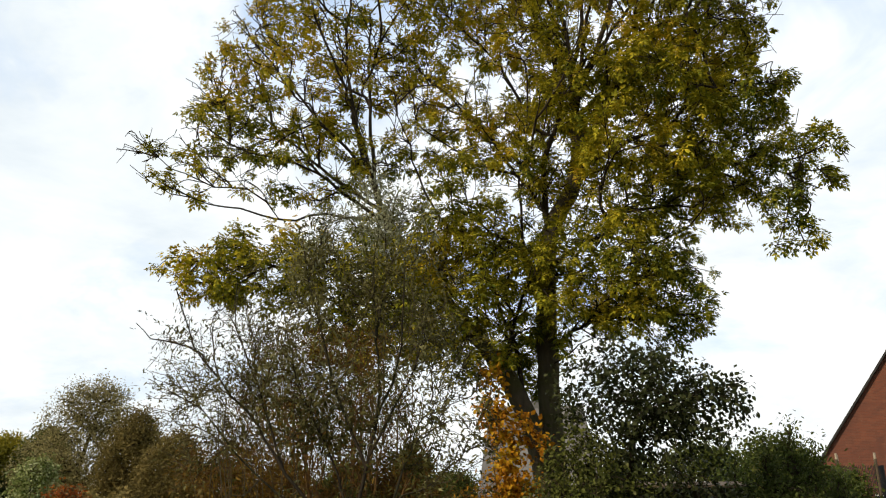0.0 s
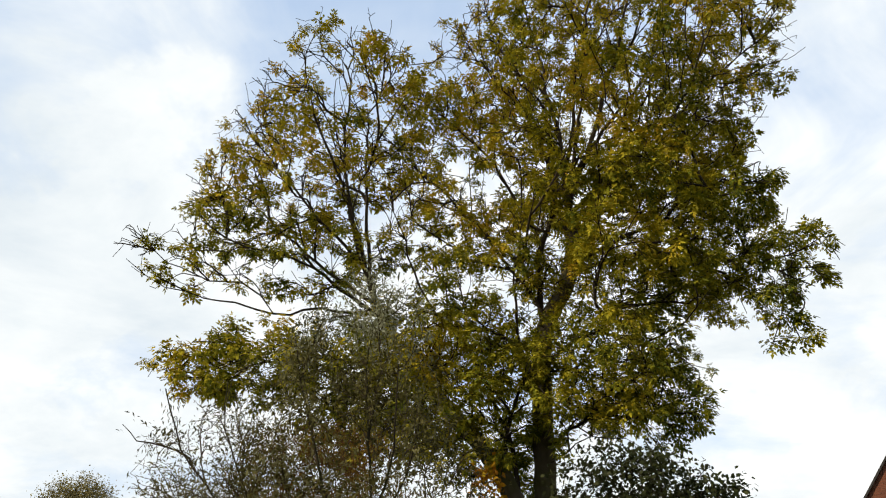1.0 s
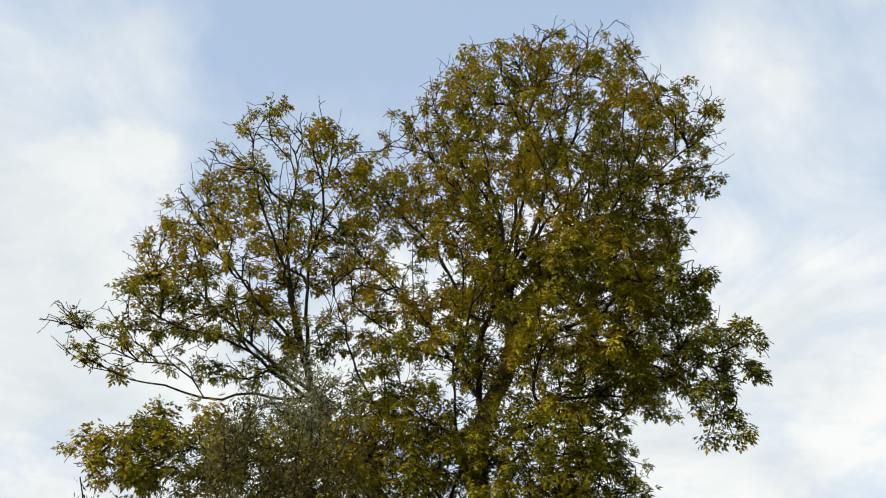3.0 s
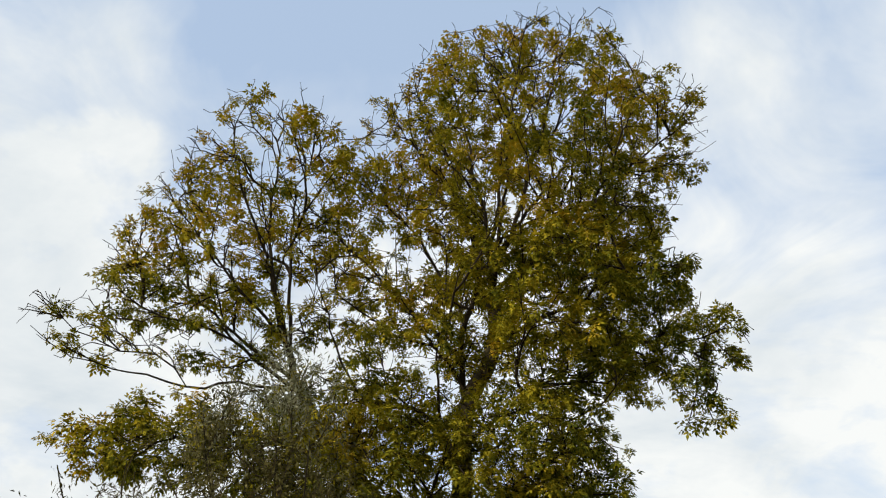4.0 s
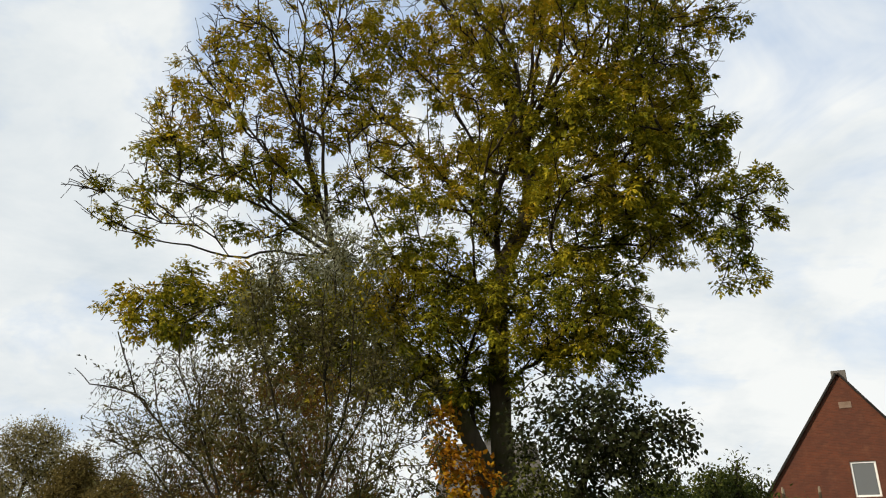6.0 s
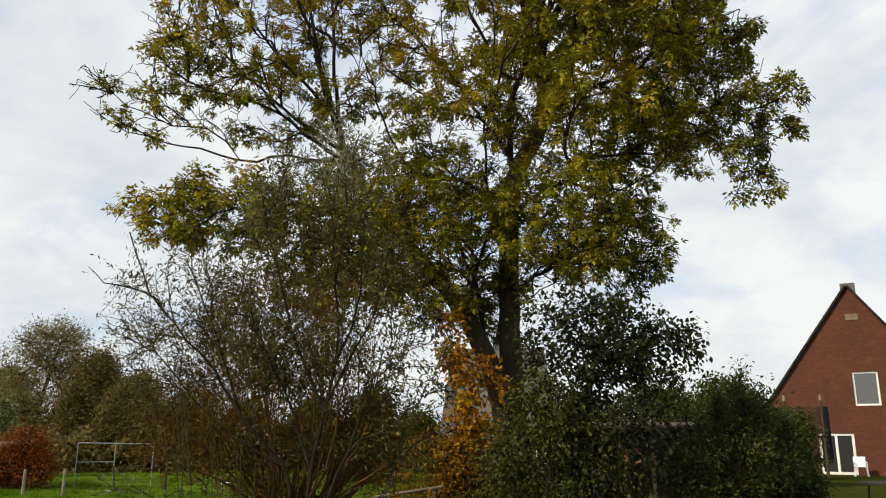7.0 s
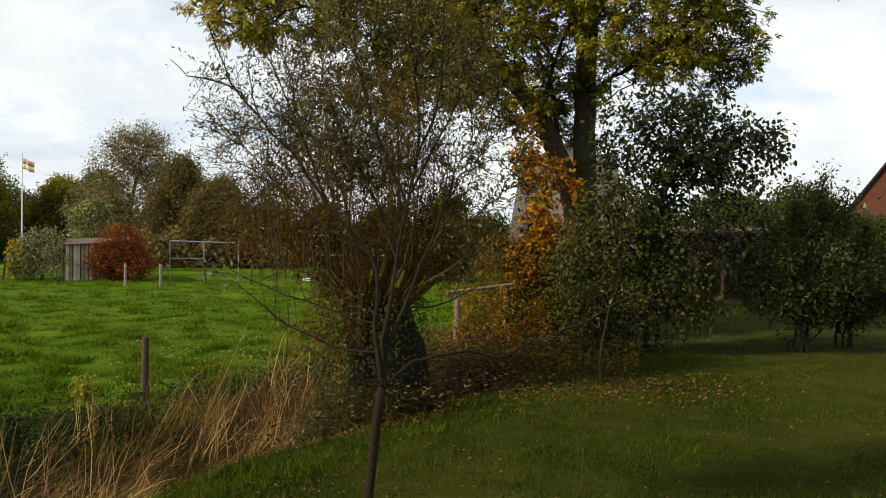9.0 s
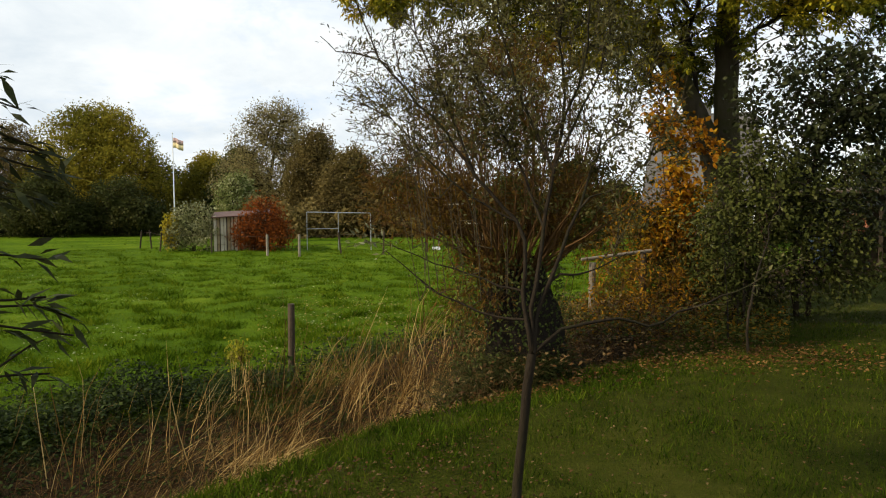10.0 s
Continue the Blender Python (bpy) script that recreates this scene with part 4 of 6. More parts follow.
    inner = [mass(-8.0, 2.3, 3.9, 0.55, 0.55, 0.55), mass(-5.5, 2.85, 4.0, 0.40, 0.45, 0.36), mass(-0.8, 2.1, 3.8, 0.34, 0.4, 0.48), mass(-11.5, 2.5, 3.9, 0.32, 0.35, 0.30), mass(-7.0, 1.75, 3.8, 0.36, 0.4, 0.3), mass(1.8, 2.0, 3.9, 0.28, 0.35, 0.42), mass(0.6, 1.6, 3.8, 0.26, 0.3, 0.25), mass(-11.0, 2.7, 4.0, 0.22, 0.3, 0.2), mass(-7.5, 2.65, 3.9, 0.22, 0.3, 0.2), mass(-3.4, 2.45, 3.9, 0.3, 0.35, 0.3), mass(-10.5, 2.05, 3.85, 0.34, 0.4, 0.28), mass(-5.0, 2.05, 3.85, 0.36, 0.4, 0.28), mass(-13.0, 1.95, 3.85, 0.26, 0.3, 0.26), mass(-0.4, 2.55, 4.0, 0.28, 0.3, 0.3)]
    outer = [mass(-15.0, 2.2, 3.85, 0.36, 0.4, 0.34), mass(-17.2, 1.9, 3.85, 0.22, 0.25, 0.32), mass(-19.2, 2.15, 3.85, 0.17, 0.2, 0.26)]
    silver = [mass(-5.2, 3.2, 4.0, 0.20, 0.25, 0.26), mass(-8.0, 2.95, 4.0, 0.22, 0.25, 0.24), mass(-2.6, 3.0, 4.0, 0.20, 0.25, 0.26)]
    wood.reach(in_blobs(wood.rng, inner, 850, 0.4), 0.1, 1.1, 0.5, 0.006, 0.25)
    wood.reach(in_blobs(wood.rng, silver, 170, 0.3), 0.1, 1.1, 0.5, 0.006, 0.2)
    wood.reach(in_blobs(wood.rng, outer, 420, 0.4), 0.1, 1.1, 0.45, 0.006, 0.15)
    wood.reach(np.array([at(*p) for p in ((6.5, 1.12, 3.5), (9.0, 1.3, 3.6), (12.0, 1.3, 3.7), (-18.5, 1.38, 3.7), (-16.0, 1.25, 3.5), (-13.4, 1.40, 3.55), (-15.2, 1.48, 3.6), (-16.6, 1.56, 3.65), (-12.8, 1.12, 3.5), (4.4, 1.75, 3.6), (3.6, 1.5, 3.6))]), 0.1, 1.2, 0.1, 0.006)
    before = len(wood.tips)
    wood.reach(np.array([at(*p) for p in ((-19.6, 1.38, 3.68), (-20.3, 1.43, 3.7), (-19.0, 1.46, 3.68), (-18.6, 1.30, 3.65), (-20.6, 1.36, 3.7))]), 0.08, 1.0, 0.1, 0.004)
    sprigs, wood.tips = wood.tips[before:], wood.tips[:before]
    for _ in range(26):
        b0, b1 = wood.rng.uniform(-16.0, -9.0), wood.rng.uniform(-4.5, 0.5)
        z0 = wood.rng.uniform(1.12, 1.6)
        wood.grow_stem([at(b0, z0, 3.5), at(b0 + b1 * 0.3, z0 + 0.35, 3.65), at(b0 + b1, z0 + wood.rng.uniform(0.6, 0.95), 3.8)], 0.0022, 0.0009, 0.1, -1, 0.006)
    r = wood.radii(0.0013, 2.5)
    wood.wooden(top, r, WILLOW_BARK, WHIP_BARK, names, 11)
    own, base = foot.x, foot.z
    left = lambda p: p[:, 0] + own < -0.85
    top_leaf = lambda p: (p[:, 2] + base > 2.9) & ~left(p)
    inner_leaf = lambda p: ~left(p) & ~top_leaf(p)
    wood.crown("crown", top, slim(0.26, 0.12), WILLOW_LEAF, 13, 0.025, 0.013, 0.1, 0.36, 1.1, left, "narrow grey-brown leaves")
    wood.crown("crown", top, lance(0.36), WILLOW_LEAF, 16, 0.027, 0.017, 0.15, 0.38, 0.8, inner_leaf, "small olive leaves")
    wood.crown("crown", top, slim(0.26, 0.12), SILVER_LEAF, 15, 0.034, 0.018, 0.0, 0.34, 0.9, top_leaf, "silvery narrow leaves")
    wood.tips = sprigs
    wood.crown("crown", top, slim(0.3, 0.12), SILVER_LEAF, 10, 0.034, 0.012, 0.0, 0.16, 1.0, None, "silvery leaves on the lowest twigs")


young_willow()


def pollard():
    foot = by(-6.6, 8.1)
    top = thing("pollard_willow", foot, "old pollard willow stump with a dense fan of red-brown shoots", "tree")
    wood = Wood(31)
    wood.node((0, 0, -0.3), -1, 0, 0.42)
    wood.grow_stem([(0, 0, -0.3), (0.0, 0, 0.25), (-0.10, 0.05, 0.7), (-0.16, 0.05, 1.0)], 0.46, 0.34, 0.14, 0, 0.012)
    rng = wood.rng
    count = 64
    for k in range(count):
        a, out = rng.uniform(0, 6.283), rng.uniform(0.15, 1.35)
        h = rng.uniform(1.9, 3.3) - out * 0.55
        s = np.array((math.cos(a), math.sin(a), 0))
        wood.grow_stem([s * 0.26 + (-0.14, 0.03, rng.uniform(0.7, 1.0)), s * (0.3 + out * 0.35) + (0, 0, 1.05 + (h - 1) * 0.35), s * out + (0, 0, h)], rng.uniform(0.012, 0.024), 0.004, 0.2, k + 1, 0.012)
    blobs = [((-0.4, 0.1, 2.0), (1.25, 1.1, 0.95)), ((-1.2, 0.0, 1.75), (0.7, 0.6, 0.55)), ((0.5, 0.0, 1.6), (0.55, 0.5, 0.6)), ((-0.3, -0.1, 2.8), (1.0, 0.8, 0.65)), ((-0.45, -0.3, 0.8), (0.5, 0.5, 0.55))]
    wood.reach(in_blobs(rng, blobs, 3400, 0.25), 0.16, 1.2, 0.2, 0.015, 0.12)
    r = wood.radii(0.0022, 2.4)
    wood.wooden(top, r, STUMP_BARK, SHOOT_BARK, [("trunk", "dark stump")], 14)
    stem = np.array(wood.stem)
    for k in range(count):
        wood.pole("shoot", np.where(stem == k + 1)[0], r, 5, SHOOT_BARK, top)
    wood.crown("crown", top, SLIM, POLLARD_LEAF, 9, 0.07, 0.05, 0.1, 0.3, 0.6, None, "narrow brown leaves")


pollard()


def side_branches():
    """A second willow, of which only the sprays reach into view."""
    foot = by(-56.0, 2.7)
    top = thing("willow_bush", foot, "willow bush with dark long-leaved sprays reaching over the lawn", "bush")

    def at(bearing, z, far=2.1):
        return tuple(spot(bearing, far, z) + Vector((-0.13, 0.03, 0.0)) - foot)

    wood = Wood(41)
    wood.node((0, 0, -0.1), -1, 0, 0.03)
    goals = [((-47, 1.80), (-41.0, 1.87)), ((-46, 1.76), (-40.2, 1.79)), ((-46, 1.66), (-39.2, 1.69)), ((-46, 1.42), (-39.2, 1.43)), ((-46, 1.30), (-39.5, 1.34)), ((-46, 1.12), (-39.2, 1.15)), ((-46, 1.05), (-40.5, 1.22)), ((-47, 1.55), (-41.0, 1.58)), ((-46, 1.72), (-38.2, 1.68)), ((-46, 1.66), (-38.8, 1.64)), ((-46, 1.60), (-39.4, 1.58)), ((-45, 1.30), (-37.6, 1.29)), ((-45, 1.26), (-38.0, 1.24))]
    for k, (mid, end) in enumerate(goals):
        wood.grow_stem([(0, 0, -0.1), np.array(at(*mid)) * 0.45 + (0, 0, 0.2), at(*mid), at(*end)], 0.014, 0.0025, 0.08, k, 0.004)
        wood.tips.append(len(wood.co) - 1)
    r = wood.radii(0.0016)
    wood.wooden(top, r, WILLOW_BARK, WILLOW_BARK, [("stem", "")] * len(goals), 6)
    wood.crown("crown", top, slim(0.22, 0.15), SPRAY_LEAF, 17, 0.070, 0.010, 0.1, 0.3, 0.9, None, "long dark leaves")


side_branches()

# ---- shrubs along the ditch and on the lawn ----


def local(foot, *rows):
    """Blobs from bearing, distance, height and radii."""
    return [(tuple(spot(a, d, z) - foot), r) for a, d, z, r in rows]


foot = by(3.0, 11.9)
bush("beech_bush", foot, local(foot, (2.4, 11.8, 0.9, (0.6, 0.5, 0.45)), (0.2, 11.9, 0.75, (0.55, 0.5, 0.35)), (4.2, 11.8, 0.9, (0.5, 0.5, 0.6)), (5.6, 11.6, 0.45, (0.45, 0.4, 0.5)), (3.4, 11.7, 0.3, (0.6, 0.4, 0.4)), (1.2, 11.9, 1.3, (0.5, 0.4, 0.35)), (3.4, 11.9, 1.5, (0.4, 0.4, 0.4))), 640, "olive and red-brown beech bush beside the ditch", "bush", LANCE, BEECH_LEAF, 8, 0.065, 0.09, SHOOT_BARK, 11, 0.011, 51, "", 0.003, 0.18)
foot = by(0.4, 10.6)
bush("spindle_bush", foot, local(foot, (-1.3, 10.6, 0.05, (0.22, 0.25, 0.40)), (-0.3, 10.6, 0.45, (0.25, 0.25, 0.3)), (0.2, 10.6, 0.15, (0.28, 0.3, 0.35)), (1.7, 10.5, 0.1, (0.3, 0.3, 0.32)), (2.9, 10.6, 0.4, (0.3, 0.3, 0.55)), (4.4, 10.8, 0.3, (0.3, 0.3, 0.4)), (0.8, 10.9, 0.5, (0.35, 0.3, 0.3))), 280, "low golden-leaved spindle bush on the ditch bank", "bush", LANCE, SPINDLE_LEAF, 9, 0.06, 0.06, SHOOT_BARK, 12, 0.008, 59, "", 0.0025, 0.15)
foot = by(4.6, 11.9)
bush("field_maple", foot, local(foot, (3.7, 11.9, 3.3, (0.22, 0.2, 0.22)), (3.6, 11.9, 2.85, (0.24, 0.2, 0.2)), (4.6, 11.9, 2.6, (0.38, 0.3, 0.32)), (5.1, 11.9, 2.3, (0.22, 0.2, 0.3)), (7.2, 11.8, 2.35, (0.10, 0.10, 0.22)), (4.4, 11.9, 1.9, (0.24, 0.25, 0.32)), (5.5, 11.85, 1.75, (0.24, 0.25, 0.4)), (4.4, 11.8, 1.35, (0.32, 0.3, 0.35)), (3.2, 11.8, 1.1, (0.3, 0.25, 0.35))), 270, "slender maple with bright orange autumn leaves", "tree", BROAD, MAPLE_LEAF, 12, 0.085, 0.07, SHOOT_BARK, 7, 0.014, 52, "", 0.003, 0.18)
foot = by(6.2, 12.3)
bush("bramble", foot, local(foot, (5.0, 12.3, 0.5, (0.7, 0.5, 0.6)), (7.4, 12.2, 0.7, (0.8, 0.5, 0.8))), 420, "dark bramble thicket round the foot of the ash", "bush", BROAD, LAUREL_LEAF, 9, 0.075, 0.11, TWIG_BARK, 6, 0.012, 58, "", 0.003, 0.2)
foot = by(8.6, 10.6)
bush("hazel_bush", foot, local(foot, (7.6, 10.7, 1.1, (0.55, 0.6, 0.7)), (10.2, 10.8, 1.35, (0.7, 0.7, 0.8)), (13.0, 11.0, 1.2, (0.75, 0.6, 0.7)), (9.8, 10.8, 1.95, (0.5, 0.5, 0.5)), (12.0, 10.9, 0.45, (1.0, 0.5, 0.4)), (15.6, 11.2, 0.75, (0.6, 0.5, 0.5)), (8.0, 10.8, 0.4, (0.6, 0.4, 0.4))), 900, "dense dark green hazel bush on the lawn's edge", "bush", BROAD, DARK_LEAF, 16, 0.056, 0.10, TWIG_BARK, 11, 0.016, 53, "", 0.003, 0.2)
foot = by(13.0, 11.6)
bush("plum_tree", foot, local(foot, (12.4, 11.4, 2.9, (0.95, 0.9, 0.9)), (15.6, 11.2, 2.9, (0.9, 0.8, 0.75)), (18.6, 11.0, 2.65, (0.62, 0.5, 0.45)), (15.0, 11.4, 1.7, (1.1, 0.9, 0.8)), (20.3, 11.0, 2.9, (0.35, 0.3, 0.18))), 760, "small dusky-leaved plum tree behind the hazel", "tree", BROAD, PURPLE_LEAF, 13, 0.072, 0.075, TWIG_BARK, 3, 0.04, 54, "", 0.003, 0.22)
for bearing, far, size, seed in ((22.6, 12.2, 1.0, 55), (25.2, 13.2, 0.72, 56)):
    foot = by(bearing, far)
    mounds = [((0, 0, 1.3), (0.8, 0.8, 0.65)), ((0.25, 0.1, 1.85), (0.45, 0.5, 0.4)), ((-0.5, 0, 1.0), (0.55, 0.6, 0.5)), ((0.55, -0.1, 1.1), (0.6, 0.5, 0.5)), ((0.0, 0.0, 0.7), (0.6, 0.5, 0.35)), ((0.30, 0, 2.3), (0.08, 0.08, 0.45)), ((-0.1, 0, 2.1), (0.08, 0.08, 0.4)), ((0.62, 0, 2.05), (0.08, 0.08, 0.4)), ((-0.5, 0.1, 1.85), (0.08, 0.08, 0.4)), ((0.95, 0, 1.7), (0.1, 0.1, 0.28))]
    mounds += mounds[5:]
    mounds = [(tuple(size * v for v in c), tuple(size * v for v in r)) for c, r in mounds]
    bush("lawn_bush", foot, mounds, 900, "dark green bush with upright tips standing free on the lawn", "bush", LANCE, LAUREL_LEAF, 15, 0.070, 0.09, TWIG_BARK, 8, 0.02, seed, "bushes on the lawn", 0.005, 0.2, 0.2, 0.3, 0.6, -0.1)
foot = on_ground(1.35, 8.29)
bush("sapling", foot, [((0.28, 0.5, 1.05), (0.12, 0.15, 0.35)), ((0.38, 0.6, 1.55), (0.18, 0.2, 0.3))], 26, "thin leaning sapling at the lawn's edge", "tree", BROAD, DARK_LEAF, 4, 0.05, 0.06, TWIG_BARK, 1, 0.016, 57, "", 0.003, 0.15)
foot = on_ground(1.3, 9.3)
bush("sapling", foot, [((0.02, 0.1, 1.1), (0.12, 0.15, 0.35))], 18, "thin upright sapling below the hazel", "tree", BROAD, DARK_LEAF, 4, 0.05, 0.06, TWIG_BARK, 1, 0.013, 60, "", 0.003, 0.15)

# ---- the meadow's far side ----


def shed():
    top = thing("garden_shed", by(-26.75, 46.0), "small weathered board shed with a dull brown-grey roof", "shed", turn=24)
    for k in range(16):
        wide = (0.155, 0.13, 0.165, 0.12)[k % 4]
        part("board", boxed((-1.5 + k * 0.188, -1.03 - 0.006 * (k % 2), 0.0), (-1.5 + k * 0.188 + wide, -1.0, 2.0), 0.004), (SHED_BOARD, PALE_WOOD, SHED_BOARD)[k % 3], top)
    part("wall", boxed((-1.5, -1.0, 0), (1.5, 1.0, 1.98)), DARK_WOOD, top)
    part("roof", boxed((-1.62, -1.25, -0.03), (1.62, 1.2, 0.04), 0.01, pose(0, 0, 2.12, 6, -3, 0)), ROOF_TILE, top, "dull brown-grey sheet roof")


shed()


def climbing_frame():
    a, b = by(-22.1, 44.0), by(-17.4, 44.0)
    top = thing("swing_frame", a, "pale metal swing frame on the meadow", "swing frame")
    run = b - a
    for f, name in ((0.0, "post"), (0.49, "post"), (1.0, "post")):
        p = run * f
        part(name, rod(bmesh.new(), (p.x, p.y, -0.1), (p.x, p.y, 2.15), 0.028), GREY_METAL, top)
    part("top_bar", rod(bmesh.new(), (0, 0, 2.15), (run.x, run.y, run.z + 2.15), 0.03), GREY_METAL, top)
    part("cross_bar", rod(bmesh.new(), (0, 0, 1.2), (run.x * 0.49, run.y * 0.49, 1.2), 0.022), GREY_METAL, top)


climbing_frame()


def fence():
    """Wire fence across the meadow."""
    rows = ((-33.7, 50, 9), (-32.9, 49, -6), (-32.4, 46, 8), (-28.9, 43, 0), (-25.0, 40, 0), (-22.7, 39, 0), (-19.6, 40.5, -9), (-16.5, 40, 2), (-13.2, 41, 0), (-9.8, 42, 1))
    top = thing("wire_fence", by(-33.6, 50), "wire fence on weathered wooden posts across the meadow", "fence")
    origin = top.matrix_world.translation
    heads = []
    for bearing, far, lean in rows:
        p = by(bearing, far) - origin
        big = 0.075 if bearing in (-25.0, -22.7) else 0.05
        q = Vector((p.x + math.sin(radians(lean)) * 1.1, p.y, p.z + 1.12))
        part("post", rod(bmesh.new(), p + Vector((0, 0, -0.2)), q, big, big * 0.9, 8), OLD_WOOD if big > 0.06 else DARK_WOOD, top)
        heads.append((p, q))
    for f in (0.45, 0.88):
        bm = bmesh.new()
        for (p, q), (p2, q2) in zip(heads, heads[1:]):
            rod(bm, p.lerp(q, f), p2.lerp(q2, f), 0.006, sides=4)
        part("wire", bm, DARK_WOOD, top)


fence()


def far_fence():
    top = thing("far_fence", by(-46, 78), "low post fence below the far trees", "fence")
    origin = top.matrix_world.translation
    prior = None
    bm = bmesh.new()
    for k in range(14):
        p = by(-46 + k * 1.15, 78 - k * 0.4) - origin
        part("post", rod(bmesh.new(), p + Vector((0, 0, -0.2)), p + Vector((0, 0, 1.05)), 0.05, 0.04, 6), DARK_WOOD, top)
        if prior:
            rod(bm, prior + Vector((0, 0, 0.85)), p + Vector((0, 0, 0.85)), 0.003, sides=4)
        prior = p
    part("wire", bm, GREY_METAL, top)


far_fence()


def ditch_post():
    p = by(-23.75, 11.9)
    ob = part("fence_post", rod(bmesh.new(), (0, 0, -0.3), (0.0, 0.02, 1.04), 0.056, 0.052, 12), DARK_WOOD)
    ob.matrix_world = pose(*p)
    tagged(ob, "round dark wooden post at the meadow's edge", "post")


ditch_post()


def rail_fence():
    a, b = by(-1.45, 11.0), by(2.3, 11.4)
    top = thing("rail_fence", a, "broken pale wooden post and rail fence by the ditch", "fence")
    part("post", rod(bmesh.new(), (0, 0, -0.4), (0.02, 0, 0.70 - a.z), 0.052, 0.05, 9), OLD_WOOD, top)
    p = b - a
    part("post", rod(bmesh.new(), (p.x, p.y, p.z - 0.4), (p.x, p.y, p.z + 0.85), 0.05, 0.045, 9), DARK_WOOD, top)
    part("rail", rod(bmesh.new(), (-0.14, -0.09, 0.75 - a.z), (p.x + 0.1, p.y - 0.09, 0.86 - a.z), 0.022, 0.026, 8), OLD_WOOD, top, "bleached round rail")


rail_fence()


def flagpole():
    top = thing("flagpole", by(-31.3, 70), "white flagpole with a small striped flag", "flagpole")
    high = 8.75
    part("pole", rod(bmesh.new(), (0, 0, -0.2), (0, 0, high), 0.06, 0.035, 10), WHITE_PAINT, top)
    part("cap", bmesh_ball((0, 0, high + 0.05), 0.07), WHITE_PAINT, top)
    for row, (z0, z1) in enumerate(((high - 0.75, high - 0.35), (high - 1.2, high - 0.75))):
        bm = bmesh.new()
        cols = 8
        verts = [[bm.verts.new((0.05 + 0.92 * c / cols, 0.09 * math.sin(c * 1.1), z - 0.035 * c + 0.04 * math.sin(c * 0.8))) for c in range(cols + 1)] for z in (z0, z1)]
        for c in range(cols):
            bm.faces.new((verts[0][c], verts[0][c + 1], verts[1][c + 1], verts[1][c]))
        cloth = part("cloth", bm, FLAG_DARK if row == 0 else FLAG_YELLOW, top, smooth=True)
        thick = cloth.modifiers.new("thickness", "SOLIDIFY")
        thick.thickness = 0.01


def bmesh_ball(centre, r):
    bm = bmesh.new()
    bmesh.ops.create_icosphere(bm, subdivisions=2, radius=r, matrix=Matrix.Translation(centre))
    return bm


flagpole()


def paddock_fence():
    a = by(-12.3, 45.0)
    top = thing("paddock_fence", a, "pale rail fence behind the old willow", "fence")
    for bearing, high in ((-12.3, 1.5 - a.z), (-9.0, 1.5 - a.z), (-5.8, 0.4 - a.z)):
        p = by(bearing, 45.0) - a
        part("post", rod(bmesh.new(), p + Vector((0, 0, -0.2)), p + Vector((0, 0, high - p.z)), 0.05, 0.045, 7), OLD_WOOD, top)
    for b0, b1, z in ((-12.4, -8.9, 1.45), (-12.3, -5.7, 0.32)):
        p, q = spot(b0, 44.93, z) - a, spot(b1, 44.93, z) - a
        part("rail", rod(bmesh.new(), p, q, 0.035, sides=7), SHED_BOARD, top)


paddock_fence()


def trough():
    place = by(-12.5, 42.5)
    bm = boxed((-0.22, -0.14, 0.0), (0.22, 0.14, 0.2), 0.015)
    top_face = max(bm.faces, key=lambda f: f.calc_center_median().z)
    bmesh.ops.inset_region(bm, faces=[top_face], thickness=0.03)
    bmesh.ops.translate(bm, verts=list(top_face.verts), vec=(0, 0, -0.12))
    ob = part("trough", bm, WHITE_PLASTIC)
    ob.matrix_world = pose(*place, 0, 0, 12)
    tagged(ob, "small white plastic trough on the meadow grass", "trough")


trough()

foot = by(-25.1, 44.3)
bush("red_bush", foot, [((-0.1, 0, 1.6), (1.45, 1.2, 1.5)), ((0.65, -0.1, 1.0), (1.0, 0.9, 1.0)), ((-1.15, 0, 1.05), (0.95, 0.9, 1.05))], 900, "rounded bush with dark red autumn leaves beside the shed", "bush", BROAD, RED_LEAF, 11, 0.115, 0.16, TWIG_BARK, 7, 0.03, 61, "", 0.006, 0.35)
foot = by(-30.2, 46.0)
bush("pale_bush", foot, [((0.1, 0, 1.6), (1.3, 1.1, 1.35)), ((-1.0, 0, 0.9), (0.8, 0.8, 0.9)), ((1.0, 0.0, 1.0), (0.9, 0.8, 0.9))], 520, "pale variegated bush beside the shed", "bush", BROAD, PALE_LEAF, 11, 0.12, 0.15, TWIG_BARK, 7, 0.03, 62, "", 0.006, 0.35)
foot = by(-31.6, 46.5)
bush("gold_bush", foot, [((0, 0, 1.15), (0.5, 0.5, 1.05))], 170, "small yellow-green bush beside the pale one", "bush", BROAD, BUSH_GOLD, 8, 0.14, 0.12, TWIG_BARK, 4, 0.02, 63, "", 0.006, 0.3)
foot = by(-27.4, 56.0)
bush("holly_tree", foot, [((0.2, 0, 2.9), (1.5, 1.3, 2.0)), ((0.6, 0, 4.0), (0.9, 0.9, 0.9))], 420, "dense grey-green tree behind the shed", "tree", BROAD, HOLLY_LEAF, 9, 0.17, 0.2, TWIG_BARK, 1, 0.1, 64, "", 0.008, 0.5)


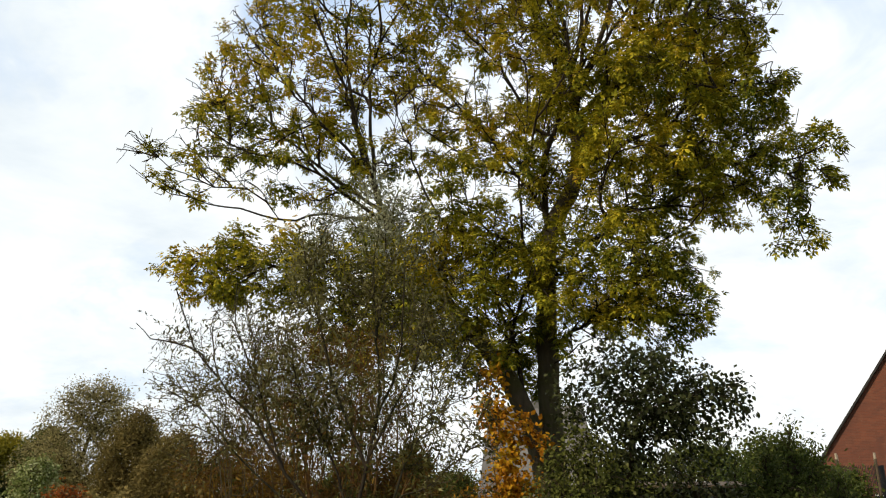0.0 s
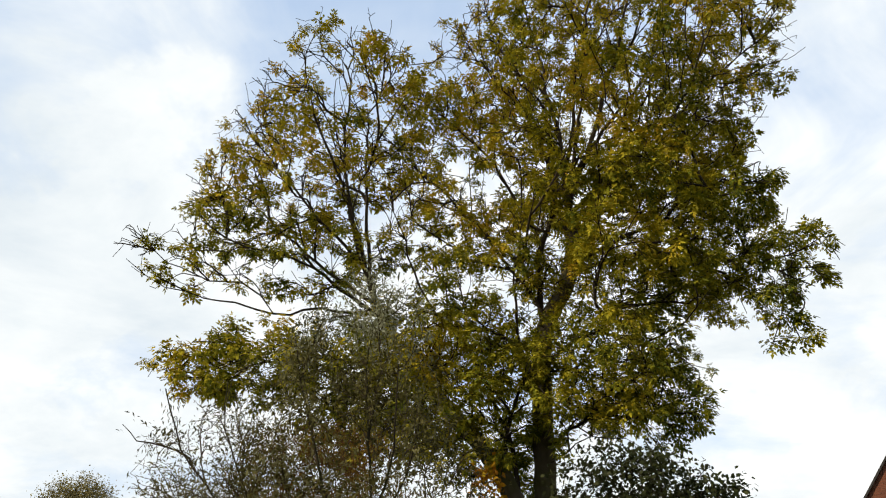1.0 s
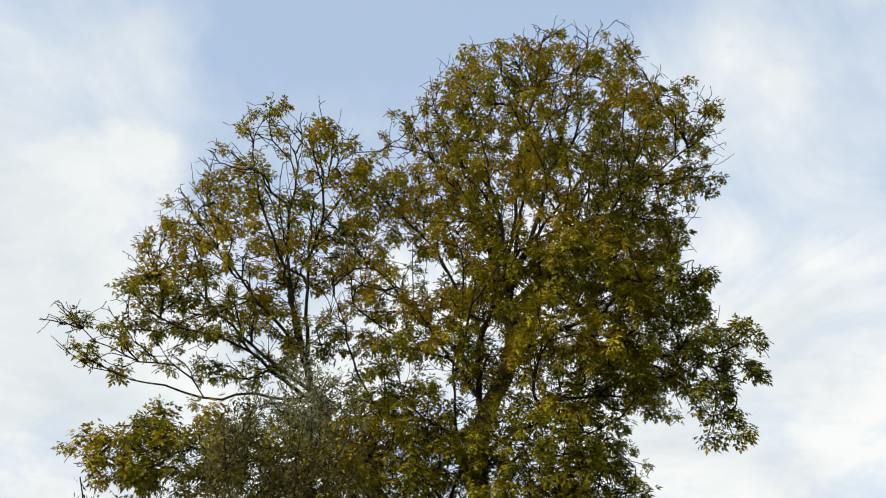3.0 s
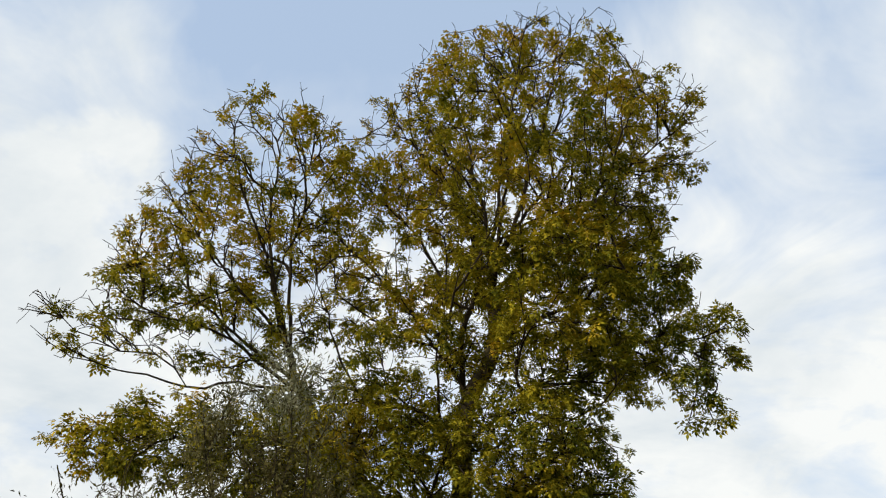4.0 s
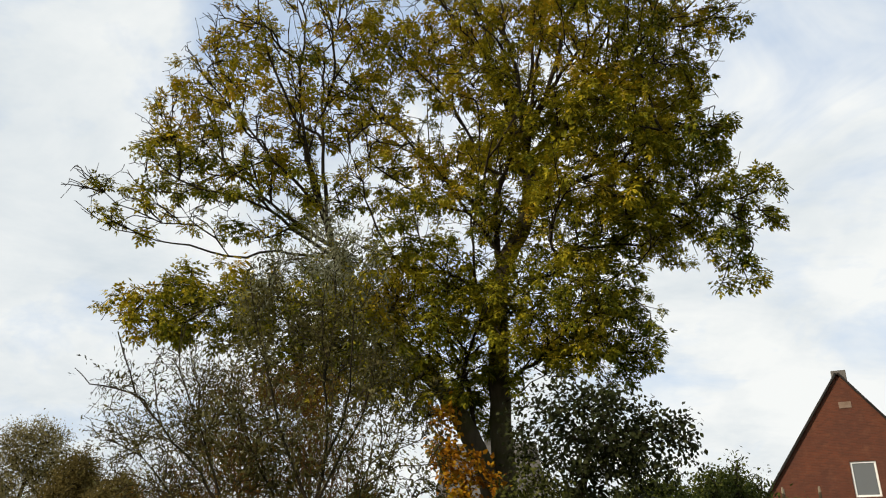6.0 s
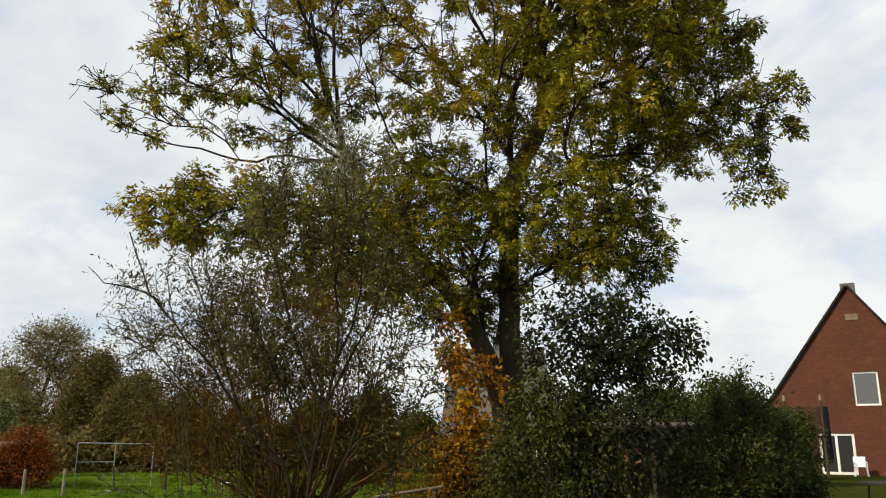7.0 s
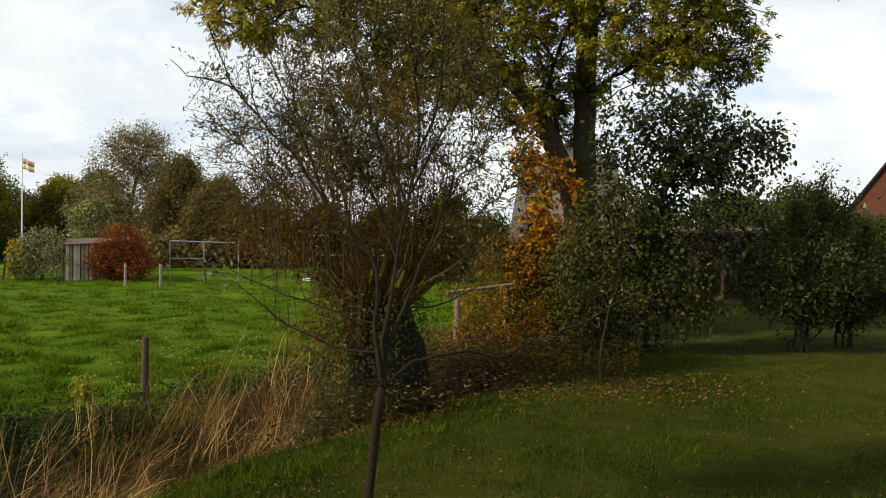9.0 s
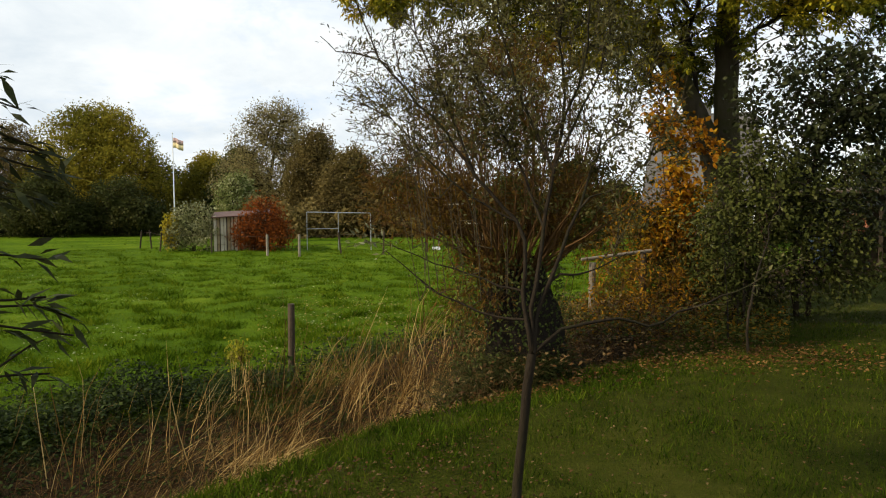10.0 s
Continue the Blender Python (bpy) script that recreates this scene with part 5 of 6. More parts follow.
def far_tree(bearing, far, high, wide, leaf, label, seed, tips=620, size=0.36, per_tip=5, low=0.15):
    foot = by(bearing, far)
    r = high * (1 - low) / 2
    blobs = [((0, 0, high * low + r), (wide * 0.8, wide * 0.7, r)), ((wide * 0.45, 0, high * low + r * 0.7), (wide * 0.6, wide * 0.6, r * 0.7)), ((-wide * 0.5, 0, high * low + r * 0.65), (wide * 0.55, wide * 0.6, r * 0.65)), ((0.1 * wide, 0, high * 0.78), (wide * 0.5, wide * 0.5, high * 0.22))]
    return bush("far_tree", foot, blobs, tips, label, "tree", CHIP, leaf, per_tip, size, 0.30, TWIG_BARK, 3 if high > 7 else 5, 0.02 * high, seed, "trees round the meadow", 0.012, 0.7, 0.35, 1.0, 0.3, 0.1)


WOODS = (
    # bearing, distance, height, half width, leaf, label
    (-36.4, 80, 12.2, 7.8, FAR_GOLD, "broad dome-shaped willow turning yellow at the meadow's end"),
    (-39.6, 73, 5.4, 3.8, FAR_DARK, "dense dark tree before the yellow willow"),
    (-35.0, 73, 5.0, 4.2, FAR_DARK, "dense dark tree before the yellow willow"),
    (-41.5, 84, 10.6, 5.0, FAR_BROWN, "thin-crowned brown tree behind the yellow willow"),
    (-45.5, 82, 8.5, 5.0, FAR_GREEN, "dark green tree at the meadow's end"),
    (-32.0, 86, 6.8, 4.5, FAR_DARK, "low dark green tree at the meadow's end"),
    (-29.0, 82, 7.8, 4.0, FAR_GOLD, "low yellow-green tree at the meadow's end"),
    (-26.8, 78, 8.4, 3.2, FAR_GREEN, "dark green tree at the meadow's end"),
    (-24.4, 70, 12.0, 5.6, FAR_GREY, "tall half-bare grey-brown tree"),
    (-21.4, 66, 9.2, 3.0, FAR_BROWN, "half-bare brown tree beyond the meadow"),
    (-18.8, 62, 7.2, 3.0, FAR_BROWN, "half-bare brown tree beyond the meadow"),
    (-15.5, 66, 5.6, 3.6, FAR_GREEN, "low green tree beyond the meadow"),
    (-11.5, 64, 5.2, 3.6, FAR_BROWN, "low brown tree beyond the meadow"),
    (-7.0, 60, 5.0, 3.4, FAR_GREEN, "low green tree beyond the meadow"),
    (-2.4, 44, 4.9, 1.7, FAR_GREEN, "dense dark green tree beyond the ditch"),
    (0.5, 62, 4.4, 3.2, FAR_GREEN, "low green tree beyond the meadow"),
    (13.0, 58, 5.2, 4.0, FAR_GREEN, "low green tree behind the gardens"),
    (18.0, 52, 6.0, 3.8, FAR_GREEN, "low green tree behind the gardens"),
    (22.5, 46, 5.0, 3.2, FAR_GREEN, "low olive-green tree behind the gardens"),
)
for k, (bearing, far, high, wide, leaf, label) in enumerate(WOODS):
    far_tree(bearing, far, high, wide, leaf, label, 70 + k, 2600 if high > 11.9 else 1500 if high > 7 else 600, 0.15 if leaf is FAR_GREY else 0.17 if leaf is FAR_BROWN else 0.20, 15 if leaf is FAR_GREY else 20 if leaf is FAR_BROWN else 30, 0.0 if high < 9 else 0.04)
for k, (bearing, far, high) in enumerate(((20.0, 30, 2.9), (23.6, 30, 3.2), (26.4, 31, 2.7))):
    foot = by(bearing, far)
    bush("hedge_bush", foot, [((0, 0, high * 0.5), (1.3, 0.9, high * 0.5)), ((0.5, 0, high * 0.75), (0.7, 0.6, high * 0.28))], 420, "tall loose green hedge bush before the brick house", "bush", BROAD, GREEN_LEAF, 7, 0.14, 0.13, TWIG_BARK, 6, 0.03, 90 + k, "hedge before the house", 0.005, 0.3, 0.3, 0.5, 0.6, -0.2)


def thicket(name, b0, b1, far, high, count, leaf, label):
    """Undergrowth along the woods' edge."""
    n = count
    bearing = np.radians(rng.uniform(b0, b1, n))
    d = far + rng.normal(0, 1.6, n)
    x, y = d * np.sin(bearing), d * np.cos(bearing)
    tall = high * (0.7 + 0.3 * np.sin(bearing * 47) * np.sin(bearing * 113 + 1))
    p = np.stack([x, y, level(x, y) + rng.random(n) * tall], -1)
    a = unit(rng.normal(0, 1, (n, 3)))
    tagged(scatter(name, CHIP, p, a, unit(rng.normal(0, 0.6, (n, 3)) + (0, 0, 1)), rng.uniform(0.2, 0.42, n), leaf), label, "undergrowth", kind="stuff")


thicket("undergrowth", -50, -17, 79, 3.4, 30000, FAR_DARK, "dark green undergrowth along the wood's edge")
thicket("brown_undergrowth", -24, 1, 62, 3.4, 17000, FAR_BROWN, "brown undergrowth along the meadow's far side")
thicket("garden_undergrowth", 1, 34, 56, 3.2, 14000, FAR_GREEN, "green undergrowth behind the gardens")

# ---- houses ----


def gable_mesh(half, eave, ridge, y0, y1):
    """A gabled block, its front at y0."""
    bm = bmesh.new()
    outline = ((-half, 0), (half, 0), (half, eave), (0, ridge), (-half, eave))
    rings = [[bm.verts.new((x, y, z)) for x, z in outline] for y in (y0, y1)]
    bm.faces.new(rings[0])
    bm.faces.new(rings[1][::-1])
    for k in range(5):
        bm.faces.new((rings[0][k], rings[1][k], rings[1][(k + 1) % 5], rings[0][(k + 1) % 5]))
    bmesh.ops.recalc_face_normals(bm, faces=bm.faces)
    return bm


def cut(ob, boxes):
    """Openings through a wall, cut once and kept."""
    for low, high in boxes:
        tool = new("tool", bpy.data.meshes.new("tool"))
        bm = boxed(low, high)
        bm.to_mesh(tool.data)
        bm.free()
        tool.parent = ob.parent
        m = ob.modifiers.new("cut", "BOOLEAN")
        m.operation, m.object, m.solver = "DIFFERENCE", tool, "EXACT"
        bpy.context.view_layer.update()
        done = bpy.data.meshes.new_from_object(ob.evaluated_get(bpy.context.evaluated_depsgraph_get()))
        ob.modifiers.remove(m)
        ob.data = done
        bpy.data.objects.remove(tool)


def window_in(name, top, x0, x1, z0, z1, y, mullions, bar=0.07, glass=None):
    """A white casement set into the wall at y: rim bars, panes, sill."""
    win = new(name)
    win.parent = top
    for nm, low, high in (("jamb", (x0, y, z0), (x0 + bar, y + 0.09, z1)), ("jamb", (x1 - bar, y, z0), (x1, y + 0.09, z1)), ("head", (x0 + bar, y + 0.002, z1 - bar), (x1 - bar, y + 0.088, z1)), ("sill", (x0 + bar, y - 0.03, z0), (x1 - bar, y + 0.088, z0 + bar))):
        part(nm, boxed(low, high, 0.006), WHITE_PAINT, win)
    stops = [x0 + bar, *mullions, x1 - bar]
    for x in mullions:
        part("mullion", boxed((x - bar / 2, y + 0.004, z0 + bar), (x + bar / 2, y + 0.085, z1 - bar), 0.006), WHITE_PAINT, win)
    for a, b in zip(stops, stops[1:]):
        part("pane", boxed((a, y + 0.04, z0 + bar), (b, y + 0.046, z1 - bar)), glass or GLASS, win)
    return win


def brick_house():
    base = by(31.0, 43.0)
    top = thing("brick_house", base, "red brick house with a steep tiled gable roof and white windows", "house", turn=-31.0)
    g = base.z
    half, eave, ridge = 5.0, 2.2, 8.75 - g
    wall = part("wall", gable_mesh(half, eave, ridge, 0.0, 12.0), BRICK, top, "red brick gable wall")
    openings = [((-0.20, -0.3, 2.86 - g), (0.92, 0.6, 4.5 - g)), ((-2.0, -0.3, 0.02), (-0.42, 0.6, 1.56 - g))]
    cut(wall, openings)
    window_in("window", top, -0.20, 0.92, 2.86 - g, 4.5 - g, 0.06, (), bar=0.09)
    window_in("double_door", top, -2.0, -0.42, 0.02, 1.56 - g, 0.06, (-1.22,), bar=0.12, glass=DARK_GLASS)
    part("room", boxed((-2.3, 0.25, 0.03), (1.2, 0.58, 4.7 - g)), ROOM_DARK, top)
    slope = math.atan2(ridge - eave, half)
    run = math.hypot(half, ridge - eave)
    for side in (-1, 1):
        m = pose(side * half / 2, 6.0, (eave + ridge) / 2) @ Matrix.Rotation(side * slope, 4, "Y")
        part("roof", boxed((-run / 2 - 0.35, -6.15, 0.01), (run / 2 + 0.02, 6.15, 0.11), 0.01, m if side < 0 else m @ Matrix.Rotation(math.pi, 4, "Z")), ROOF_TILE, top, "dark tiled roof")
        part("verge_board", boxed((-run / 2 - 0.35, -6.19, 0.012), (run / 2, -6.152, 0.10), 0.004, m if side < 0 else m @ Matrix.Diagonal((-1, 1, 1, 1))), ROOM_DARK, top)
    part("chimney", boxed((-0.26, 0.45, ridge - 0.5), (0.42, 0.95, ridge + 0.26), 0.01), GREY_SLATE, top, "short grey chimney")
    part("vent", boxed((-0.18, -0.03, 7.05 - g), (0.38, 0.01, 7.36 - g), 0.01), BRICK_PATCH, top, "weathered vent plate")


brick_house()


def garden_chair():
    top = thing("garden_chair", by(30.6, 41.8, 0.0), "white plastic garden armchair before the brick house", "chair", turn=-25)
    for x in (-0.25, 0.25):
        for y in (-0.22, 0.24):
            part("leg", rod(bmesh.new(), (x * 1.1, y * 1.1, 0), (x * 0.95, y * 0.95, 0.43), 0.025, 0.03, 6), WHITE_PLASTIC, top)
        part("armrest", boxed((x - 0.035, -0.27, 0.62), (x + 0.035, 0.26, 0.66), 0.01), WHITE_PLASTIC, top)
        part("arm_post", rod(bmesh.new(), (x, -0.24, 0.42), (x, -0.24, 0.63), 0.022, sides=6), WHITE_PLASTIC, top)
    part("seat", boxed((-0.27, -0.27, 0.42), (0.27, 0.25, 0.455), 0.012), WHITE_PLASTIC, top)
    part("backrest", boxed((-0.26, -0.02, 0.0), (0.26, 0.02, 0.46), 0.012, pose(0, 0.26, 0.43, -12, 0, 0)), WHITE_PLASTIC, top)


garden_chair()


def trampoline():
    base = by(27.6, 38.0)
    top = thing("trampoline", base, "garden trampoline with tall dark posts and a safety net", "trampoline", turn=-28)
    r = 1.02
    for k in range(4):
        a = 0.785 + 1.5708 * k
        x, y = r * math.cos(a) * 1.0, r * math.sin(a)
        post = part("post", rod(bmesh.new(), (x, y, 0), (x, y, 3.3), 0.06, 0.055, 8), DARK_WOOD, top, "dark padded post")
        part("cap", rod(bmesh.new(), (x, y, 3.3), (x, y, 3.55), 0.05, 0.04, 8), OLD_WOOD, post)
    bm = bmesh.new()
    bmesh.ops.create_cone(bm, cap_ends=True, segments=32, radius1=r, radius2=r, depth=0.06, matrix=Matrix.Translation((0, 0, 0.75)))
    part("mat", bm, ROOM_DARK, top, "black jumping mat")
    bm = bmesh.new()
    for k in range(96):
        a = 6.2832 * k / 96
        x, y = r * 0.98 * math.cos(a), r * 0.98 * math.sin(a)
        rod(bm, (x, y, 0.8), (x, y, 3.05), 0.011, sides=3)
    tagged(part("net", bm, ROOM_DARK, top, "fine dark net"), kind="stuff")


trampoline()


def round_table():
    base = by(32.2, 20.0)
    top = thing("garden_table", base, "low round dark garden table on the lawn", "table")
    bm = bmesh.new()
    bmesh.ops.create_cone(bm, cap_ends=True, segments=40, radius1=0.62, radius2=0.60, depth=0.04, matrix=Matrix.Translation((0, 0, 0.66)))
    part("tabletop", bm, DARK_WOOD, top)
    for k in range(4):
        a = 0.785 + 1.5708 * k
        part("leg", rod(bmesh.new(), (0.5 * math.cos(a), 0.5 * math.sin(a), 0), (0.45 * math.cos(a), 0.45 * math.sin(a), 0.65), 0.022, sides=8), DARK_WOOD, top)


round_table()


def grey_house():
    base = by(6.9, 46.0)
    top = thing("grey_house", base, "house with a steep grey slate roof behind the trees", "house", turn=-7)
    g = base.z
    part("wall", boxed((-3.2, 0, 0), (3.4, 8, 2.5)), BRICK, top, "red brick wall")
    bm = bmesh.new()
    low = [bm.verts.new(p) for p in ((-3.55, -0.4, 2.3), (3.6, -0.4, 2.3), (3.6, 8.4, 2.3), (-3.55, 8.4, 2.3))]
    high = [bm.verts.new(p) for p in ((-2.95, 3.4, 6.85 - g), (2.9, 3.4, 6.85 - g), (2.9, 4.4, 6.85 - g), (-2.95, 4.4, 6.85 - g))]
    bm.faces.new(low[::-1])
    bm.faces.new(high)
    for k in range(4):
        bm.faces.new((low[k], low[(k + 1) % 4], high[(k + 1) % 4], high[k]))
    part("roof", bm, GREY_SLATE, top, "grey slate roof")
    part("chimney", boxed((-0.35, 3.3, 6.2 - g), (0.35, 3.9, 7.5 - g), 0.02), GREY_SLATE, top, "grey chimney")
    for x in (-2.4, -0.4, 1.6):
        window_in("window", top, x, x + 1.1, 0.9, 2.1, -0.05, (x + 0.55,))


grey_house()


def lean_to():
    """The open garden hut between the bushes."""
    base = by(16.6, 21.0)
    top = thing("garden_hut", base, "dark open-fronted wooden garden hut", "hut", turn=-16)
    part("back_wall", boxed((-1.3, 0.9, 0), (1.3, 0.96, 1.9)), DARK_WOOD, top)
    for x in (-1.3, 1.24):
        part("side_wall", boxed((x, -0.6, 0), (x + 0.06, 0.9, 1.9)), DARK_WOOD, top)
    for x in (-0.45, 0.35):
        part("post", boxed((x, -0.6, 0), (x + 0.09, -0.51, 1.85), 0.006), DARK_WOOD, top)
    part("roof", boxed((-1.5, -0.9, 1.93), (1.5, 1.2, 1.99), 0.01, pose(0, 0, 0, 3, 0, 0)), DARK_WOOD, top)
    ring = new("lifebuoy", bpy.data.meshes.new("lifebuoy"))
    bm = bmesh.new()
    n, k = 24, 8
    grid = [[bm.verts.new(((0.19 + 0.055 * math.cos(v)) * math.cos(u), 0.055 * math.sin(v), (0.19 + 0.055 * math.cos(v)) * math.sin(u))) for v in (6.2832 * j / k for j in range(k))] for u in (6.2832 * i / n for i in range(n))]
    for i in range(n):
        for j in range(k):
            bm.faces.new((grid[i][j], grid[(i + 1) % n][j], grid[(i + 1) % n][(j + 1) % k], grid[i][(j + 1) % k]))
    bm.to_mesh(ring.data)
    bm.free()
    ring.data.materials.append(ORANGE_PLASTIC)
    p = by(16.4, 20.3)
    ring.matrix_world = pose(p.x, p.y, 1.02, 0, 0, -16)
    tagged(ring, "faded orange ring hanging on the garden hut", "lifebuoy")


lean_to()


def barrel():
    place = by(14.2, 19.0)
    bm = bmesh.new()
    rows = [(0.23, 0.0), (0.26, 0.05), (0.28, 0.3), (0.285, 0.34), (0.28, 0.38), (0.26, 0.8), (0.22, 0.86), (0.20, 0.86), (0.19, 0.82)]
    rings = [[bm.verts.new((r * math.cos(6.2832 * k / 20), r * math.sin(6.2832 * k / 20), z)) for k in range(20)] for r, z in rows]
    for low, high in zip(rings, rings[1:]):
        for k in range(20):
            bm.faces.new((low[k], low[(k + 1) % 20], high[(k + 1) % 20], high[k]))
    bm.faces.new(rings[0][::-1])
    bm.faces.new(rings[-1])
    ob = part("barrel", bm, BLUE_PLASTIC, None, "", True)
    ob.matrix_world = pose(*place)
    tagged(ob, "blue plastic barrel beside the garden hut", "barrel")


barrel()

# ---- reeds, weeds, grass and fallen leaves ----


def along(s, y):
    """Plan coordinates from the distance past the lawn's edge and y."""
    x = EDGE.x + (s - (y - EDGE.y) * OFF.y) / OFF.x
    for _ in range(6):
        x = x + (s - edge_distance(x, y)) / OFF.x * 0.8
    return x, y


def reeds(name, clumps_n, each, y0, y1, s0, spread, short, tall, lean_x, lean_y, rise, label, mat=STRAW, width=0.0042):
    """Dry stalks along the ditch, in tussocks that each lean their own way."""
    n = clumps_n * each
    own = np.repeat(np.arange(clumps_n), each)
    cx, cy = along(rng.normal(s0, spread, clumps_n).clip(0.3, 4.6), rng.uniform(y0, y1, clumps_n))
    way = np.stack([rng.normal(lean_x, 0.32, clumps_n), rng.normal(lean_y, 0.4, clumps_n), np.abs(rng.normal(rise, 0.25, clumps_n)) + 0.08], -1)
    size = rng.uniform(0.6, 1.2, clumps_n)
    x, y = cx[own] + rng.normal(0, 0.11, n), cy[own] + rng.normal(0, 0.11, n)
    p = np.stack([x, y, level(x, y) + rng.uniform(0, 0.12, n)], -1)
    a = unit(way[own] + rng.normal(0, 0.24, (n, 3)))
    w = width
    shape = ([(-w, 0, 0), (w, 0, 0), (-w, 0.35, 0.05), (w, 0.35, 0.05), (-w * 0.7, 0.7, 0.03), (w * 0.7, 0.7, 0.03), (0, 1, -0.12)], [(0, 1, 3), (0, 3, 2), (2, 3, 5), (2, 5, 4), (4, 5, 6)])
    long = rng.uniform(short, tall, n) * size[own]
    tagged(scatter(name, shape, p, a, unit(rng.normal(0, 1, (n, 3))), long, mat), label, "reeds", kind="stuff")


reeds("flattened_reeds", 400, 34, 2.4, 9.8, 2.2, 1.0, 0.18, 0.46, 0.25, -0.1, 0.1, "flattened dry brown reeds lying in the ditch", OLD_STRAW)
reeds("trodden_reeds", 150, 40, 3.0, 5.2, 1.15, 0.5, 0.14, 0.4, 0.4, -0.2, 0.1, "trodden pale brown straw at the lawn's end of the ditch", STRAW, 0.005)
reeds("leaning_reeds", 52, 24, 6.6, 8.6, 2.6, 0.6, 0.35, 0.85, 0.6, 0.15, 0.5, "straw-coloured reeds leaning over the ditch")
reeds("bent_reeds", 44, 24, 8.6, 10.0, 2.5, 0.5, 0.4, 1.0, 0.7, 0.1, 0.6, "straw-coloured reeds bent over before the old willow")
reeds("bank_reeds", 34, 20, 8.6, 11.0, 4.1, 0.4, 0.35, 0.9, 0.3, 0.1, 1.0, "straw-coloured reeds on the bank below the willow")
reeds("standing_reeds", 34, 4, 6.0, 10.4, 3.3, 0.7, 0.8, 1.5, 0.16, 0.0, 1.8, "tall thin standing reeds in the ditch", STRAW, 0.0035)


NETTLE_LEAF = slim(0.5, 0.2)


def growth(name, shape, x, y, high, size, mat, label, category="weeds", upward=0.2, power=1.5):
    """Leaves standing over the ground at x, y, up to a height."""
    n = len(x)
    p = np.stack([x, y, level(x, y) + rng.random(n) ** power * high], -1)
    a = unit(np.stack([rng.normal(0, 1, n), rng.normal(0, 1, n), rng.normal(upward, 0.4, n)], -1))
    tagged(scatter(name, shape, p, a, unit(rng.normal(0, 0.5, (n, 3)) + (0, 0, 1)), size * rng.uniform(0.6, 1.3, n), mat), label, category, kind="stuff")


def weeds():
    n = 34000
    x, y = along(rng.normal(5.3, 0.45, n), rng.uniform(4.0, 13.0, n))
    keep = rng.random(n) < 1.0 - 0.75 * np.clip((edge_run(x, y) + 0.5) / 1.2, 0, 1)
    x, y = x[keep], y[keep]
    patchy = 0.5 + 0.5 * np.sin(x * 3.1 + np.sin(y * 2.0)) * np.sin(y * 2.6)
    growth("nettles", NETTLE_LEAF, x, y, 0.14 + 0.36 * patchy, 0.075, NETTLE, "dark green nettles on the far ditch bank")
    n = 7000
    x, y = along(rng.normal(3.9, 0.7, n), rng.uniform(4.0, 12.0, n))
    growth("ditch_weeds", NETTLE_LEAF, x, y, 0.22, 0.06, NETTLE, "low dark weeds in the ditch")
    n = 6000
    x, y = along(rng.normal(0.9, 0.6, n), rng.uniform(6.4, 11.0, n))
    growth("bank_weeds", NETTLE_LEAF, x, y, 0.35, 0.05, FALLEN, "brown and green weeds below the pollard willow")
    n = 7000
    x, y = polar(n, -4, 12, 9.0, 12.8)
    growth("bank_herbs", NETTLE_LEAF, x[::2], y[::2], 0.25, 0.06, GREEN_LEAF, "green and yellowing herbs on the bank under the trees")
    growth("rusty_herbs", NETTLE_LEAF, x[1::2], y[1::2], 0.2, 0.06, BEECH_LEAF, "rust-coloured herbs and seedlings on the bank")
    w = 0.009
    blade = ([(-w, 0, 0), (w, 0, 0), (-w, 0.35, 0.12), (w, 0.35, 0.12), (-w * 0.7, 0.7, 0.04), (w * 0.7, 0.7, 0.04), (0, 1, -0.22)], [(0, 1, 3), (0, 3, 2), (2, 3, 5), (2, 5, 4), (4, 5, 6)])
    n, tufts = 6400, 70
    own = rng.integers(0, tufts, n)
    cx, cy = polar(tufts, -12.5, -4.5, 7.3, 8.2)
    x, y = cx[own] + rng.normal(0, 0.07, n), cy[own] + rng.normal(0, 0.07, n)
    p = np.stack([x, y, level(x, y)], -1)
    way = rng.uniform(0, 6.283, n)
    a = unit(np.stack([np.cos(way), np.sin(way), rng.uniform(0.1, 1.1, n)], -1))
    over = unit(np.stack([rng.normal(0, 0.2, n), rng.normal(0, 0.2, n), np.ones(n)], -1))
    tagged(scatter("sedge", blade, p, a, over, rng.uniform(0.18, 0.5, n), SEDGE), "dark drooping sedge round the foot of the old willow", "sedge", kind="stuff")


weeds()


def stump_ivy():
    n = 3600
    c0 = by(-6.6, 8.1)
    a = rng.uniform(0, 6.283, n)
    h = rng.random(n) * 1.2
    r = 0.40 + rng.normal(0.05, 0.06, n) + 0.3 * rng.random(n) ** 2 * (1 - h / 1.3) + 0.08 * (np.cos(a) < -0.1)
    p = np.stack([c0.x + np.cos(a) * r - 0.10, c0.y + np.sin(a) * r, c0.z - 0.1 + h], -1)
    out = np.stack([np.cos(a), np.sin(a), np.full(n, 0.3)], -1)
    tagged(scatter("ivy", BROAD, p, unit(rng.normal(0, 0.7, (n, 3)) + (0, 0, -0.7)), unit(out + rng.normal(0, 0.4, (n, 3))), rng.uniform(0.025, 0.045, n), LAUREL_LEAF), "dark green ivy climbing the old willow stump", "ivy", kind="stuff")


stump_ivy()


def yellow_plant():
    foot = by(-27.7, 10.9)
    bush("ragwort", foot, [((0, 0, 0.55), (0.13, 0.13, 0.2))], 40, "flowering yellow ragwort at the meadow's edge", "plant", BROAD, YELLOW_FLOWER, 7, 0.05, 0.04, TWIG_BARK, 4, 0.006, 95, "", 0.002, 0.1)


yellow_plant()

